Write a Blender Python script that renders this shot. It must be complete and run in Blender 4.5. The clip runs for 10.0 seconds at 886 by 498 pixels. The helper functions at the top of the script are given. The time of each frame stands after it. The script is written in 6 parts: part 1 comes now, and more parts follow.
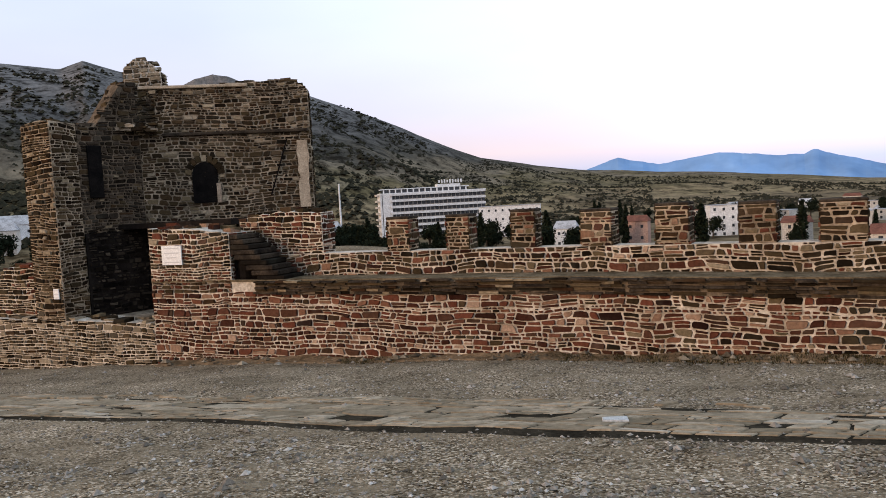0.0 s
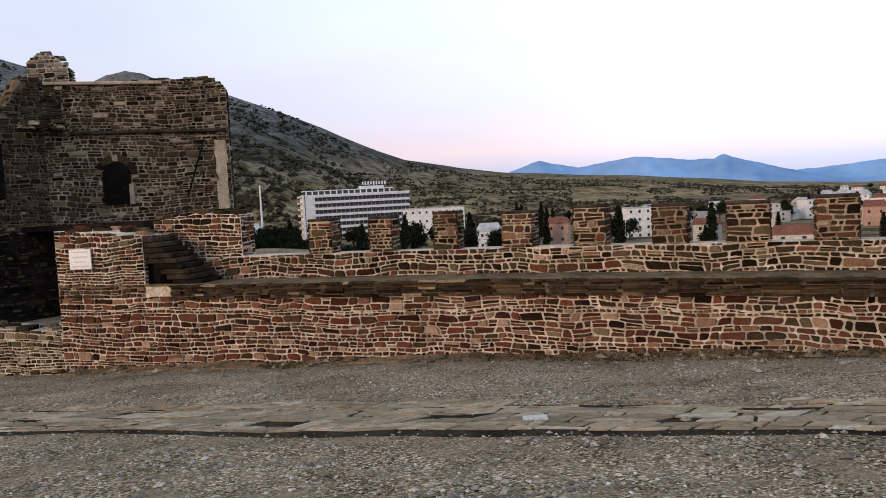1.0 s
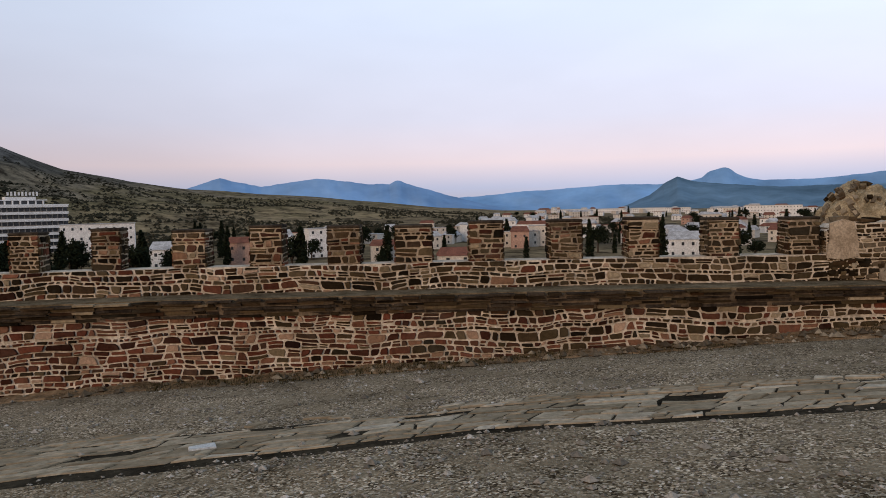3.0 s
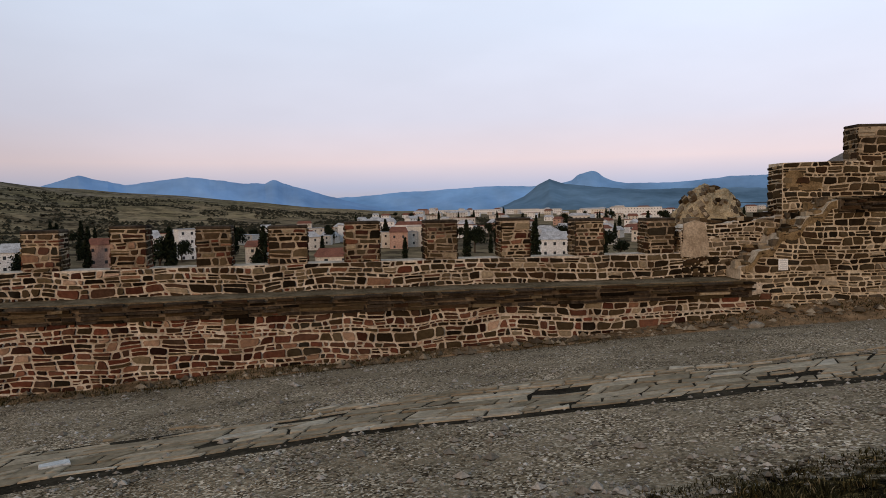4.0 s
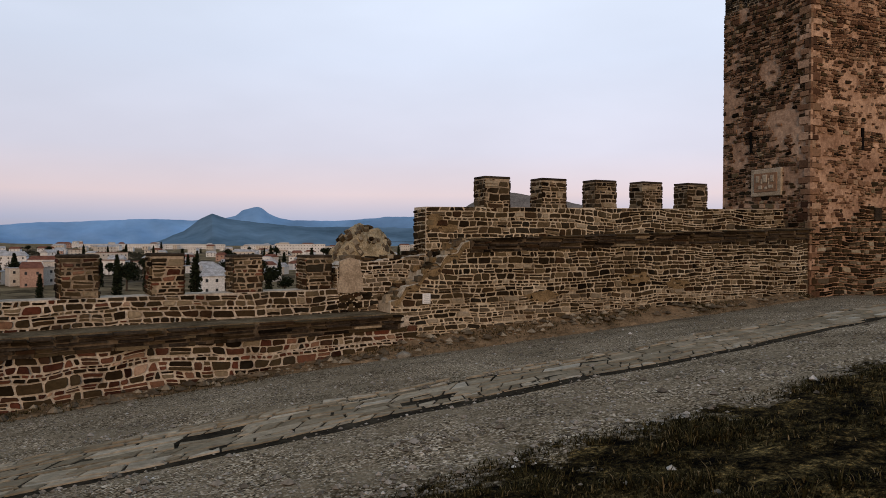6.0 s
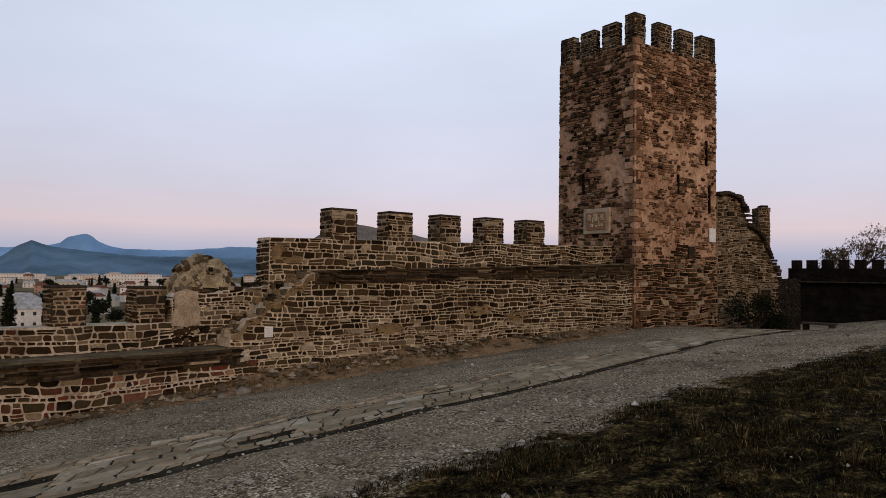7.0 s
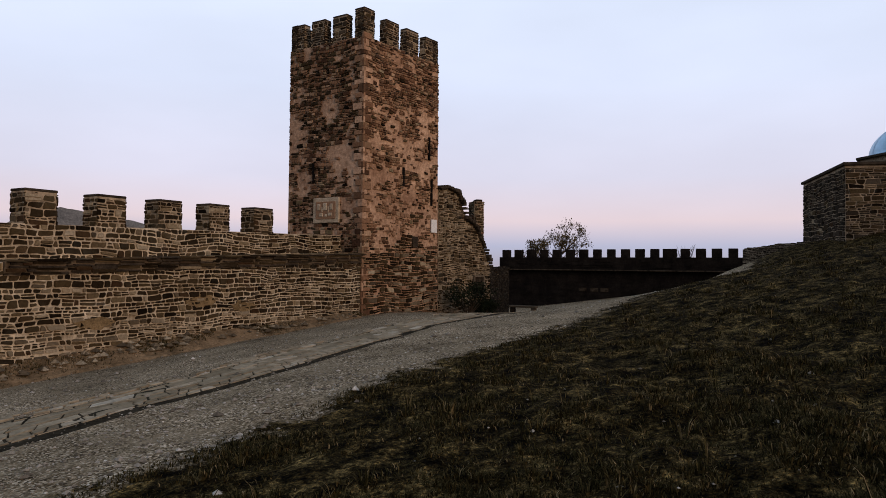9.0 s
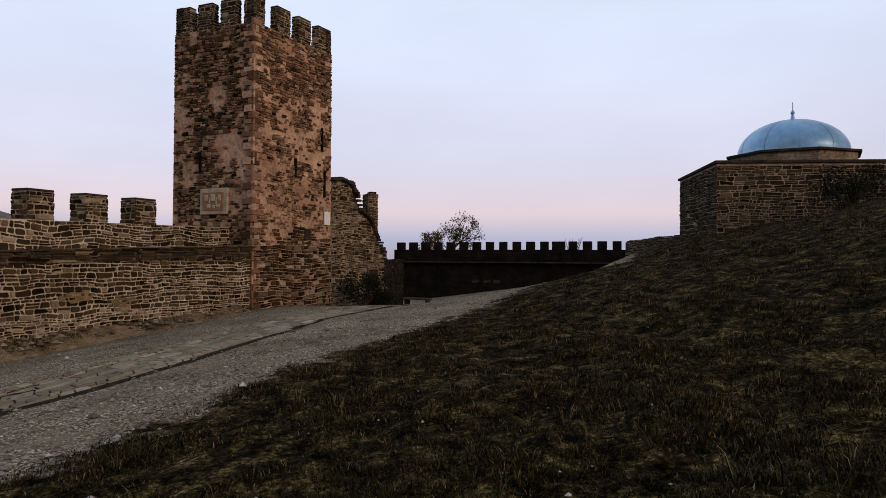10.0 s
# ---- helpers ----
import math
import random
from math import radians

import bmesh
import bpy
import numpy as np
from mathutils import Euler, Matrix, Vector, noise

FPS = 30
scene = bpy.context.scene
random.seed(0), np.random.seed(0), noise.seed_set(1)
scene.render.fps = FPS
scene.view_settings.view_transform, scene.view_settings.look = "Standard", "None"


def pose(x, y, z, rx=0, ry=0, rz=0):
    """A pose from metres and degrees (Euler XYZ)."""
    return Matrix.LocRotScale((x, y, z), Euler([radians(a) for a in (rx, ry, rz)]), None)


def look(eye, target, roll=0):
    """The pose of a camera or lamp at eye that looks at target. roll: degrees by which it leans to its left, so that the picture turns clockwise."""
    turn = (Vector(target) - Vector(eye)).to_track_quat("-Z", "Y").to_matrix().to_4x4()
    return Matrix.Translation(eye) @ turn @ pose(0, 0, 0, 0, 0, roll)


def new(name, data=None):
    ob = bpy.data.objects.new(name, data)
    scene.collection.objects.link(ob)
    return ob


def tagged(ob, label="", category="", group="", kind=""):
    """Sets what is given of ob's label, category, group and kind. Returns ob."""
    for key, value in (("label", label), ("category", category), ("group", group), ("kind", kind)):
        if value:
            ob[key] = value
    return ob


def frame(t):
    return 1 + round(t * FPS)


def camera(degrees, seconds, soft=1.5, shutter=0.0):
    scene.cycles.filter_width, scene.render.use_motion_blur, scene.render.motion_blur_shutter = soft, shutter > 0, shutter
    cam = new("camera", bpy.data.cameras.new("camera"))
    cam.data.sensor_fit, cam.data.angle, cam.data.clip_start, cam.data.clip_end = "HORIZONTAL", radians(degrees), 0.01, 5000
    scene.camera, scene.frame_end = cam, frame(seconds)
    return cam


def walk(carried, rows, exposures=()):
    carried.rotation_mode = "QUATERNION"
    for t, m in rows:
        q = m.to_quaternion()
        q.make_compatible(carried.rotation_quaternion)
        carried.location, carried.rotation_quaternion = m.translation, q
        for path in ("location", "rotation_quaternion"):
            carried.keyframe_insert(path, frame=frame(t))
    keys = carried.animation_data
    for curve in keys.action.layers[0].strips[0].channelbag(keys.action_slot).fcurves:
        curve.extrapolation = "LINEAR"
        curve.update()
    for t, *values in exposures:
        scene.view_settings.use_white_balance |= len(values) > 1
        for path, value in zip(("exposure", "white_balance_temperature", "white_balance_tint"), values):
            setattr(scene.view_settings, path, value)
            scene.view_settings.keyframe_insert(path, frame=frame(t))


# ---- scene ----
# ---------------- camera: a slow turn on the spot, at arm's length ----------------
cam = camera(62.99, 10.0, soft=0.9)
EYE = 1.65
# seconds, x, y, yaw, pitch, roll
ROWS = [
    (0.0, -0.000, -0.001, 0.56, -3.71, -3.15),
    (0.5, 0.008, -0.002, -1.48, -3.84, -3.03),
    (1.0, 0.031, -0.002, -5.45, -3.87, -3.02),
    (1.5, 0.054, -0.005, -10.42, -3.91, -3.05),
    (2.0, 0.086, -0.012, -17.11, -3.49, -2.70),
    (2.5, 0.122, -0.025, -24.70, -3.18, -1.78),
    (4.0, 0.195, -0.072, -39.87, -3.35, -1.02),
    (4.5, 0.218, -0.096, -46.72, -3.00, -0.84),
    (5.0, 0.241, -0.124, -53.23, -2.92, -0.72),
    (5.5, 0.258, -0.152, -59.78, -1.99, -0.23),
    (7.0, 0.289, -0.228, -77.96, 2.00, 0.71),
    (7.5, 0.296, -0.261, -84.03, 2.85, 0.97),
    (8.0, 0.302, -0.296, -89.59, 2.48, 0.57),
    (8.5, 0.299, -0.324, -94.70, 2.03, 1.09),
    (9.0, 0.298, -0.348, -98.92, 1.34, 0.51),
    (9.5, 0.295, -0.373, -103.14, 1.17, 0.25),
    (10.0, 0.288, -0.392, -107.23, 0.81, 0.34),
]


def row_pose(x, y, yaw, pitch, roll):
    a, p = radians(yaw), radians(pitch)
    ahead = Vector((-math.sin(a) * math.cos(p), math.cos(a) * math.cos(p), math.sin(p)))
    eye = Vector((x, y, EYE))
    return look(eye, eye + ahead, roll)


walk(cam, [(t, row_pose(x, y, yaw, pitch, roll)) for t, x, y, yaw, pitch, roll in ROWS],
     [(0.0, 0.42, 6100, 7), (1.0, 0.33, 6080, 7), (2.5, -0.1, 6050, 6), (4.0, -0.33, 6250, 5), (5.5, -0.38, 6250, 5), (7.0, -0.6, 6220, 7), (7.6, -0.58, 6200, 7), (8.5, -0.46, 6150, 8), (10.0, -0.5, 6150, 8)])

# ---------------- light: dusk, pink band over the horizon, afterglow in the south-west ----------------
world = bpy.data.worlds.new("dusk")
scene.world = world
world.use_nodes = True


def build_world():
    nt = world.node_tree
    N, L = nt.nodes, nt.links
    bg = N["Background"]
    tc = N.new("ShaderNodeTexCoord")
    sep = N.new("ShaderNodeSeparateXYZ")
    L.new(tc.outputs["Generated"], sep.inputs[0])
    ramp = N.new("ShaderNodeValToRGB")
    cr = ramp.color_ramp
    stops = [(0.0, (0.50, 0.44, 0.50)), (0.028, (0.55, 0.54, 0.68)), (0.062, (0.88, 0.70, 0.72)), (0.12, (0.81, 0.76, 0.87)),
             (0.24, (0.83, 0.86, 1.02)), (0.5, (0.86, 0.93, 1.08)), (1.0, (0.60, 0.76, 1.04))]
    while len(cr.elements) < len(stops):
        cr.elements.new(0.5)
    for e, (p, c) in zip(cr.elements, stops):
        e.position, e.color = p, (*c, 1)
    L.new(sep.outputs["Z"], ramp.inputs[0])
    # thin high cloud
    no = N.new("ShaderNodeTexNoise")
    no.inputs["Scale"].default_value, no.inputs["Detail"].default_value = 2.2, 4.0
    mp = N.new("ShaderNodeMapping")
    mp.inputs["Scale"].default_value = (1, 1, 3.2)
    L.new(tc.outputs["Generated"], mp.inputs[0])
    L.new(mp.outputs[0], no.inputs["Vector"])
    mr = N.new("ShaderNodeMapRange")
    mr.inputs["From Min"].default_value, mr.inputs["From Max"].default_value = 0.3, 0.75
    mr.inputs["To Min"].default_value, mr.inputs["To Max"].default_value = 0.93, 1.06
    L.new(no.outputs[0], mr.inputs[0])
    mx = N.new("ShaderNodeMix")
    mx.data_type, mx.blend_type = "RGBA", "MULTIPLY"
    mx.inputs[0].default_value = 1.0
    L.new(ramp.outputs[0], mx.inputs[6])
    L.new(mr.outputs[0], mx.inputs[7])
    # the glow is uneven round the horizon: weaker over the northern hills
    east = N.new("ShaderNodeMapRange")
    east.interpolation_type = "SMOOTHSTEP"
    east.inputs["From Min"].default_value, east.inputs["From Max"].default_value = -0.45, 0.95
    east.inputs["To Min"].default_value, east.inputs["To Max"].default_value = 0.64, 1.08
    L.new(sep.outputs["X"], east.inputs[0])
    uneven = N.new("ShaderNodeMix")
    uneven.data_type, uneven.blend_type = "RGBA", "MULTIPLY"
    uneven.inputs[0].default_value = 1.0
    L.new(mx.outputs[2], uneven.inputs[6])
    L.new(east.outputs[0], uneven.inputs[7])
    L.new(uneven.outputs[2], bg.inputs["Color"])
    bg.inputs["Strength"].default_value = 1.2


build_world()
sun = new("afterglow_sun", bpy.data.lights.new("afterglow_sun", "SUN"))
sun.data.energy, sun.data.angle, sun.data.color = 2.5, radians(25), (1.0, 0.64, 0.40)
sun.matrix_world = look((0, 0, 60), (0 + math.sin(radians(62)) * 60, math.cos(radians(62)) * 60, 60 - 11))

# ---------------- materials ----------------


def mat(name, rough=0.9):
    m = bpy.data.materials.new(name)
    m.use_nodes = True
    b = m.node_tree.nodes["Principled BSDF"]
    b.inputs["Roughness"].default_value = rough
    b.inputs["Specular IOR Level"].default_value = 0.5 if rough < 0.7 else 0.01
    return m, m.node_tree.nodes, m.node_tree.links, b


def ramp_node(N, stops):
    r = N.new("ShaderNodeValToRGB")
    cr = r.color_ramp
    while len(cr.elements) < len(stops):
        cr.elements.new(0.5)
    for e, (p, c) in zip(cr.elements, stops):
        e.position, e.color = p, (*c, 1)
    return r


def noise_node(N, L, scale, detail=4.0, rough=0.6, coord="Object"):
    n = N.new("ShaderNodeTexNoise")
    n.inputs["Scale"].default_value, n.inputs["Detail"].default_value, n.inputs["Roughness"].default_value = scale, detail, rough
    if coord == "World":
        g = N.new("ShaderNodeNewGeometry")
        L.new(g.outputs["Position"], n.inputs["Vector"])
    else:
        t = N.new("ShaderNodeTexCoord")
        L.new(t.outputs[coord], n.inputs["Vector"])
    return n


def mixc(N, L, kind, fac, a, b):
    m = N.new("ShaderNodeMix")
    m.data_type, m.blend_type = "RGBA", kind
    for i, v in ((0, fac), (6, a), (7, b)):
        if isinstance(v, (int, float)):
            m.inputs[i].default_value = v if i == 0 else (v, v, v, 1)
        elif isinstance(v, tuple):
            m.inputs[i].default_value = (*v, 1)
        else:
            L.new(v, m.inputs[i])
    return m.outputs[2]


def bump(N, L, b, height, strength, dist):
    bp = N.new("ShaderNodeBump")
    bp.inputs["Strength"].default_value, bp.inputs["Distance"].default_value = strength, dist
    L.new(height, bp.inputs["Height"])
    L.new(bp.outputs[0], b.inputs["Normal"])


def stone_mat(name, stops, grain=14.0, lichen=(0.16, 0.15, 0.11), lich=0.16):
    """Rubble stone: each piece its own tone, with grain and lichen."""
    m, N, L, b = mat(name, 0.92)
    oi, ge = N.new("ShaderNodeObjectInfo"), N.new("ShaderNodeNewGeometry")
    add, fr = N.new("ShaderNodeMath"), N.new("ShaderNodeMath")
    add.operation, fr.operation = "ADD", "FRACT"
    L.new(oi.outputs["Random"], add.inputs[0])
    L.new(ge.outputs["Random Per Island"], add.inputs[1])
    L.new(add.outputs[0], fr.inputs[0])
    r = ramp_node(N, stops)
    L.new(fr.outputs[0], r.inputs[0])
    n1 = noise_node(N, L, grain, 6, 0.7, "World")
    r1 = ramp_node(N, [(0.3, (0.55, 0.55, 0.55)), (0.7, (1.25, 1.22, 1.2))])
    L.new(n1.outputs[0], r1.inputs[0])
    c = mixc(N, L, "MULTIPLY", 1.0, r.outputs[0], r1.outputs[0])
    n2 = noise_node(N, L, 1.3, 6, 0.65, "World")
    r2 = ramp_node(N, [(0.5, (0, 0, 0)), (0.72, (lich, lich, lich))])
    L.new(n2.outputs[0], r2.inputs[0])
    c = mixc(N, L, "MIX", r2.outputs[0], c, lichen)
    L.new(c, b.inputs["Base Color"])
    bump(N, L, b, n1.outputs[0], 0.6, 0.02)
    return m


def rough_mat(name, a, c, scale, rough=0.95, bs=0.5, bd=0.03, coord="World", fine=8.0):
    """Two tones at two scales, with relief."""
    m, N, L, b = mat(name, rough)
    n1, n2 = noise_node(N, L, scale, 6, 0.65, coord), noise_node(N, L, scale * fine, 5, 0.7, coord)
    r1 = ramp_node(N, [(0.32, a), (0.68, c)])
    L.new(n1.outputs[0], r1.inputs[0])
    r2 = ramp_node(N, [(0.3, (0.6, 0.6, 0.6)), (0.7, (1.2, 1.2, 1.2))])
    L.new(n2.outputs[0], r2.inputs[0])
    L.new(mixc(N, L, "MULTIPLY", 1.0, r1.outputs[0], r2.outputs[0]), b.inputs["Base Color"])
    bump(N, L, b, n2.outputs[0], bs, bd)
    return m


M_STONE_RED = stone_mat("red_rubble", [(0.0, (0.016, 0.008, 0.006)), (0.25, (0.055, 0.021, 0.013)), (0.5, (0.125, 0.043, 0.025)), (0.68, (0.040, 0.026, 0.016)), (0.86, (0.15, 0.062, 0.036)), (0.95, (0.20, 0.115, 0.07)), (1.0, (0.36, 0.25, 0.17))])
M_STONE_GREY = stone_mat("brown_rubble", [(0.0, (0.008, 0.006, 0.004)), (0.35, (0.026, 0.018, 0.010)), (0.65, (0.060, 0.043, 0.022)), (0.82, (0.036, 0.019, 0.010)), (0.93, (0.12, 0.090, 0.050)), (1.0, (0.31, 0.25, 0.165))])
M_STONE_DARK = stone_mat("dark_rubble", [(0.0, (0.010, 0.008, 0.006)), (0.5, (0.028, 0.022, 0.016)), (1.0, (0.07, 0.054, 0.038))])
# shade inside the ruined tower, put into the stone colour
M_STONE_SHADE = stone_mat("shade_dark_rubble", [(0.0, (0.004, 0.0035, 0.003)), (0.6, (0.014, 0.011, 0.008)), (1.0, (0.04, 0.031, 0.022))], lich=0.05)
M_STONE_PALE = stone_mat("pale_rubble", [(0.0, (0.06, 0.047, 0.032)), (0.5, (0.14, 0.11, 0.072)), (1.0, (0.32, 0.27, 0.19))])
M_MORTAR = rough_mat("lime_mortar", (0.31, 0.255, 0.188), (0.64, 0.56, 0.45), 1.6, bs=0.8)
M_MORTAR_PINK = rough_mat("pink_mortar", (0.24, 0.142, 0.09), (0.50, 0.335, 0.225), 1.0, bs=0.8)
M_MORTAR_MID = rough_mat("grey_lime_mortar", (0.27, 0.215, 0.145), (0.58, 0.495, 0.37), 1.3, bs=0.8)
M_STONE_TOWER = stone_mat("ochre_rubble", [(0.0, (0.045, 0.024, 0.015)), (0.3, (0.14, 0.078, 0.046)), (0.65, (0.25, 0.148, 0.09)), (0.85, (0.15, 0.10, 0.06)), (1.0, (0.38, 0.26, 0.17))])
M_MORTAR_DARK = rough_mat("weathered_mortar", (0.13, 0.10, 0.068), (0.42, 0.335, 0.235), 1.2, bs=0.8)
M_MORTAR_DIM = rough_mat("dim_mortar", (0.05, 0.038, 0.026), (0.17, 0.13, 0.088), 1.2, bs=0.8)
M_PLASTER = rough_mat("old_plaster", (0.20, 0.15, 0.105), (0.38, 0.30, 0.22), 2.2, bs=0.6)
M_LIMESTONE = rough_mat("carved_limestone", (0.27, 0.21, 0.145), (0.47, 0.385, 0.28), 3.0, bs=0.6)
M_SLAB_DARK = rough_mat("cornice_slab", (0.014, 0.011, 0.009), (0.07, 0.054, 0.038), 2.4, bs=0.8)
M_WHITE = rough_mat("white_plaque", (0.62, 0.62, 0.60), (0.74, 0.74, 0.72), 6.0, 0.6, 0.1, 0.002)
M_INK = rough_mat("ink", (0.44, 0.44, 0.44), (0.52, 0.52, 0.52), 20.0, 0.6, 0.05, 0.001)
M_PAVE = stone_mat("paving_stone", [(0.0, (0.175, 0.138, 0.088)), (0.5, (0.26, 0.21, 0.14)), (0.92, (0.33, 0.272, 0.187)), (1.0, (0.40, 0.35, 0.265))], 9.0, (0.12, 0.095, 0.06), 0.6)
M_PEBBLE = stone_mat("gravel_stone", [(0.0, (0.10, 0.086, 0.066)), (0.5, (0.21, 0.185, 0.147)), (0.9, (0.33, 0.30, 0.25)), (1.0, (0.55, 0.52, 0.46))], 30.0)

# ---------------- helpers ----------------

def bearing(b, r):
    return Vector((r * math.sin(radians(b)), r * math.cos(radians(b))))


def smooth(a, b, v):
    k = min(1.0, max(0.0, (v - a) / (b - a)))
    return k * k * (3 - 2 * k)


def ground_z(x, y):
    """The hillside falls to the curtain wall and away along the road."""
    z = -0.12 * y - 0.0006 * x * x
    if y < -6:
        z += (0.035 + 0.055 * smooth(-30, -16, -x)) * (-y - 6) ** 1.05
    if x > 17:
        z -= min(1.9, 0.09 * (x - 17)) * smooth(2, 10, -y) * (1 - smooth(17, 27, -y) * (1 - smooth(36, 43, x)))
    if x > 45:
        z -= 0.1 * min(30, x - 45) * smooth(10, 22, -y)
    if y > 26:
        z += 5.4 * math.exp(-((x + 8.6) / 15) ** 2 - ((y - 56) / 17) ** 2)
    return z


def mesh_from(name, verts, faces, material):
    me = bpy.data.meshes.new(name)
    me.from_pydata([tuple(v) for v in verts], [], faces)
    me.update()
    mats = material if isinstance(material, (list, tuple)) else [material]
    for m in mats:
        me.materials.append(m)
    return me


def part(name, me, parent=None, label="", kind=""):
    """One mesh object, under a thing or a part."""
    ob = new(name, me)
    if parent is not None:
        ob.parent = parent
    return tagged(ob, label=label, kind=kind)


def thing(name, label, category, group="", kind="", at=(0, 0, 0)):
    ob = new(name)
    ob.location = at
    ob.empty_display_size = 0.2
    return tagged(ob, label, category, group, kind)


def box_data(c, u, v, w, du, dv, dw, bev=0.0):
    """Eight corners and six faces: centre, three unit axes, half sizes."""
    c, u, v, w = Vector(c), Vector(u), Vector(v), Vector(w)
    vs = [c + u * du * a + v * dv * b_ + w * dw * e for a in (-1, 1) for b_ in (-1, 1) for e in (-1, 1)]
    fs = [(0, 1, 3, 2), (4, 6, 7, 5), (0, 4, 5, 1), (2, 3, 7, 6), (0, 2, 6, 4), (1, 5, 7, 3)]
    return vs, fs


def bevelled(vs, fs, bev):
    bm = bmesh.new()
    bv = [bm.verts.new(v) for v in vs]
    for f in fs:
        bm.faces.new([bv[i] for i in f])
    bmesh.ops.recalc_face_normals(bm, faces=bm.faces)
    if bev > 0:
        bmesh.ops.bevel(bm, geom=bm.edges[:], offset=bev, segments=1, affect="EDGES")
    return bm


def box_mesh(name, c, u, v, w, du, dv, dw, material, bev=0.0):
    bm = bevelled(*box_data(c, u, v, w, du, dv, dw), bev)
    me = bpy.data.meshes.new(name)
    bm.to_mesh(me)
    bm.free()
    me.materials.append(material)
    return me


def axis_box(name, x0, x1, y0, y1, z0, z1, material, bev=0.0):
    return box_mesh(name, ((x0 + x1) / 2, (y0 + y1) / 2, (z0 + z1) / 2), (1, 0, 0), (0, 1, 0), (0, 0, 1), abs(x1 - x0) / 2, abs(y1 - y0) / 2, abs(z1 - z0) / 2, material, bev)


class Joined:
    """Gathers faces of many pieces for one mesh."""

    def __init__(self):
        self.v, self.f, self.m = [], [], []

    def add(self, vs, fs, slot=0):
        n = len(self.v)
        self.v += [tuple(p) for p in vs]
        self.f += [tuple(i + n for i in f) for f in fs]
        self.m += [slot] * len(fs)

    def mesh(self, name, mats):
        me = mesh_from(name, self.v, self.f, mats)
        me.polygons.foreach_set("material_index", self.m)
        me.update()
        return me


def clip(poly, a, b, c):
    """The part of a convex outline where a*s + b*z <= c."""
    out = []
    for (x0, z0), (x1, z1) in zip(poly, poly[1:] + poly[:1]):
        d0, d1 = a * x0 + b * z0 - c, a * x1 + b * z1 - c
        if d0 <= 0:
            out.append((x0, z0))
        if d0 * d1 < 0:
            t = d0 / (d0 - d1)
            out.append((x0 + (x1 - x0) * t, z0 + (z1 - z0) * t))
    return out


def worn(rng, poly, most=0.24):
    """Knocks the corners off an outline."""
    out = []
    n = len(poly)
    m = min(max(p[k] for p in poly) - min(p[k] for p in poly) for k in (0, 1))
    for i, (x, z) in enumerate(poly):
        t = m * rng.uniform(0.02, most)
        ends = []
        for ox, oz in (poly[i - 1], poly[(i + 1) % n]):
            e = math.hypot(ox - x, oz - z)
            f = min(0.36, t / e) if e > 1e-6 else 0
            ends.append((x + (ox - x) * f, z + (oz - z) * f))
        if math.hypot(ends[0][0] - ends[1][0], ends[0][1] - ends[1][1]) < 0.008:
            out.append((x, z))
        else:
            out += ends
    return out


def stone_piece(rng, p, u, n, poly, proud):
    """A rubble stone on a wall face: p is the face's foot, u runs along it, n points out of it."""
    up = Vector((0, 0, 1))
    poly = worn(rng, poly)
    k = len(poly)
    cs, cz = sum(q[0] for q in poly) / k, sum(q[1] for q in poly) / k
    hs, hz = max(abs(q[0] - cs) for q in poly), max(abs(q[1] - cz) for q in poly)
    out = proud * rng.uniform(0.35, 1.55)
    t1, t2 = proud * rng.uniform(-0.4, 0.4) / max(hz, 0.01), proud * rng.uniform(-0.3, 0.3) / max(hs, 0.01)
    back, front = [], []
    for x, z in poly:
        f = 1 - min(0.35, 0.016 / max(0.02, math.hypot(x - cs, z - cz)))
        x2, z2 = cs + (x - cs) * f, cz + (z - cz) * f
        back.append(p + u * x + up * z - n * 0.012)
        front.append(p + u * x2 + up * z2 + n * max(0.004, out + t1 * (z - cz) + t2 * (x - cs)))
    fs = [tuple(range(k, 2 * k))] + [(i, (i + 1) % k, k + (i + 1) % k, k + i) for i in range(k)]
    return back + front, fs


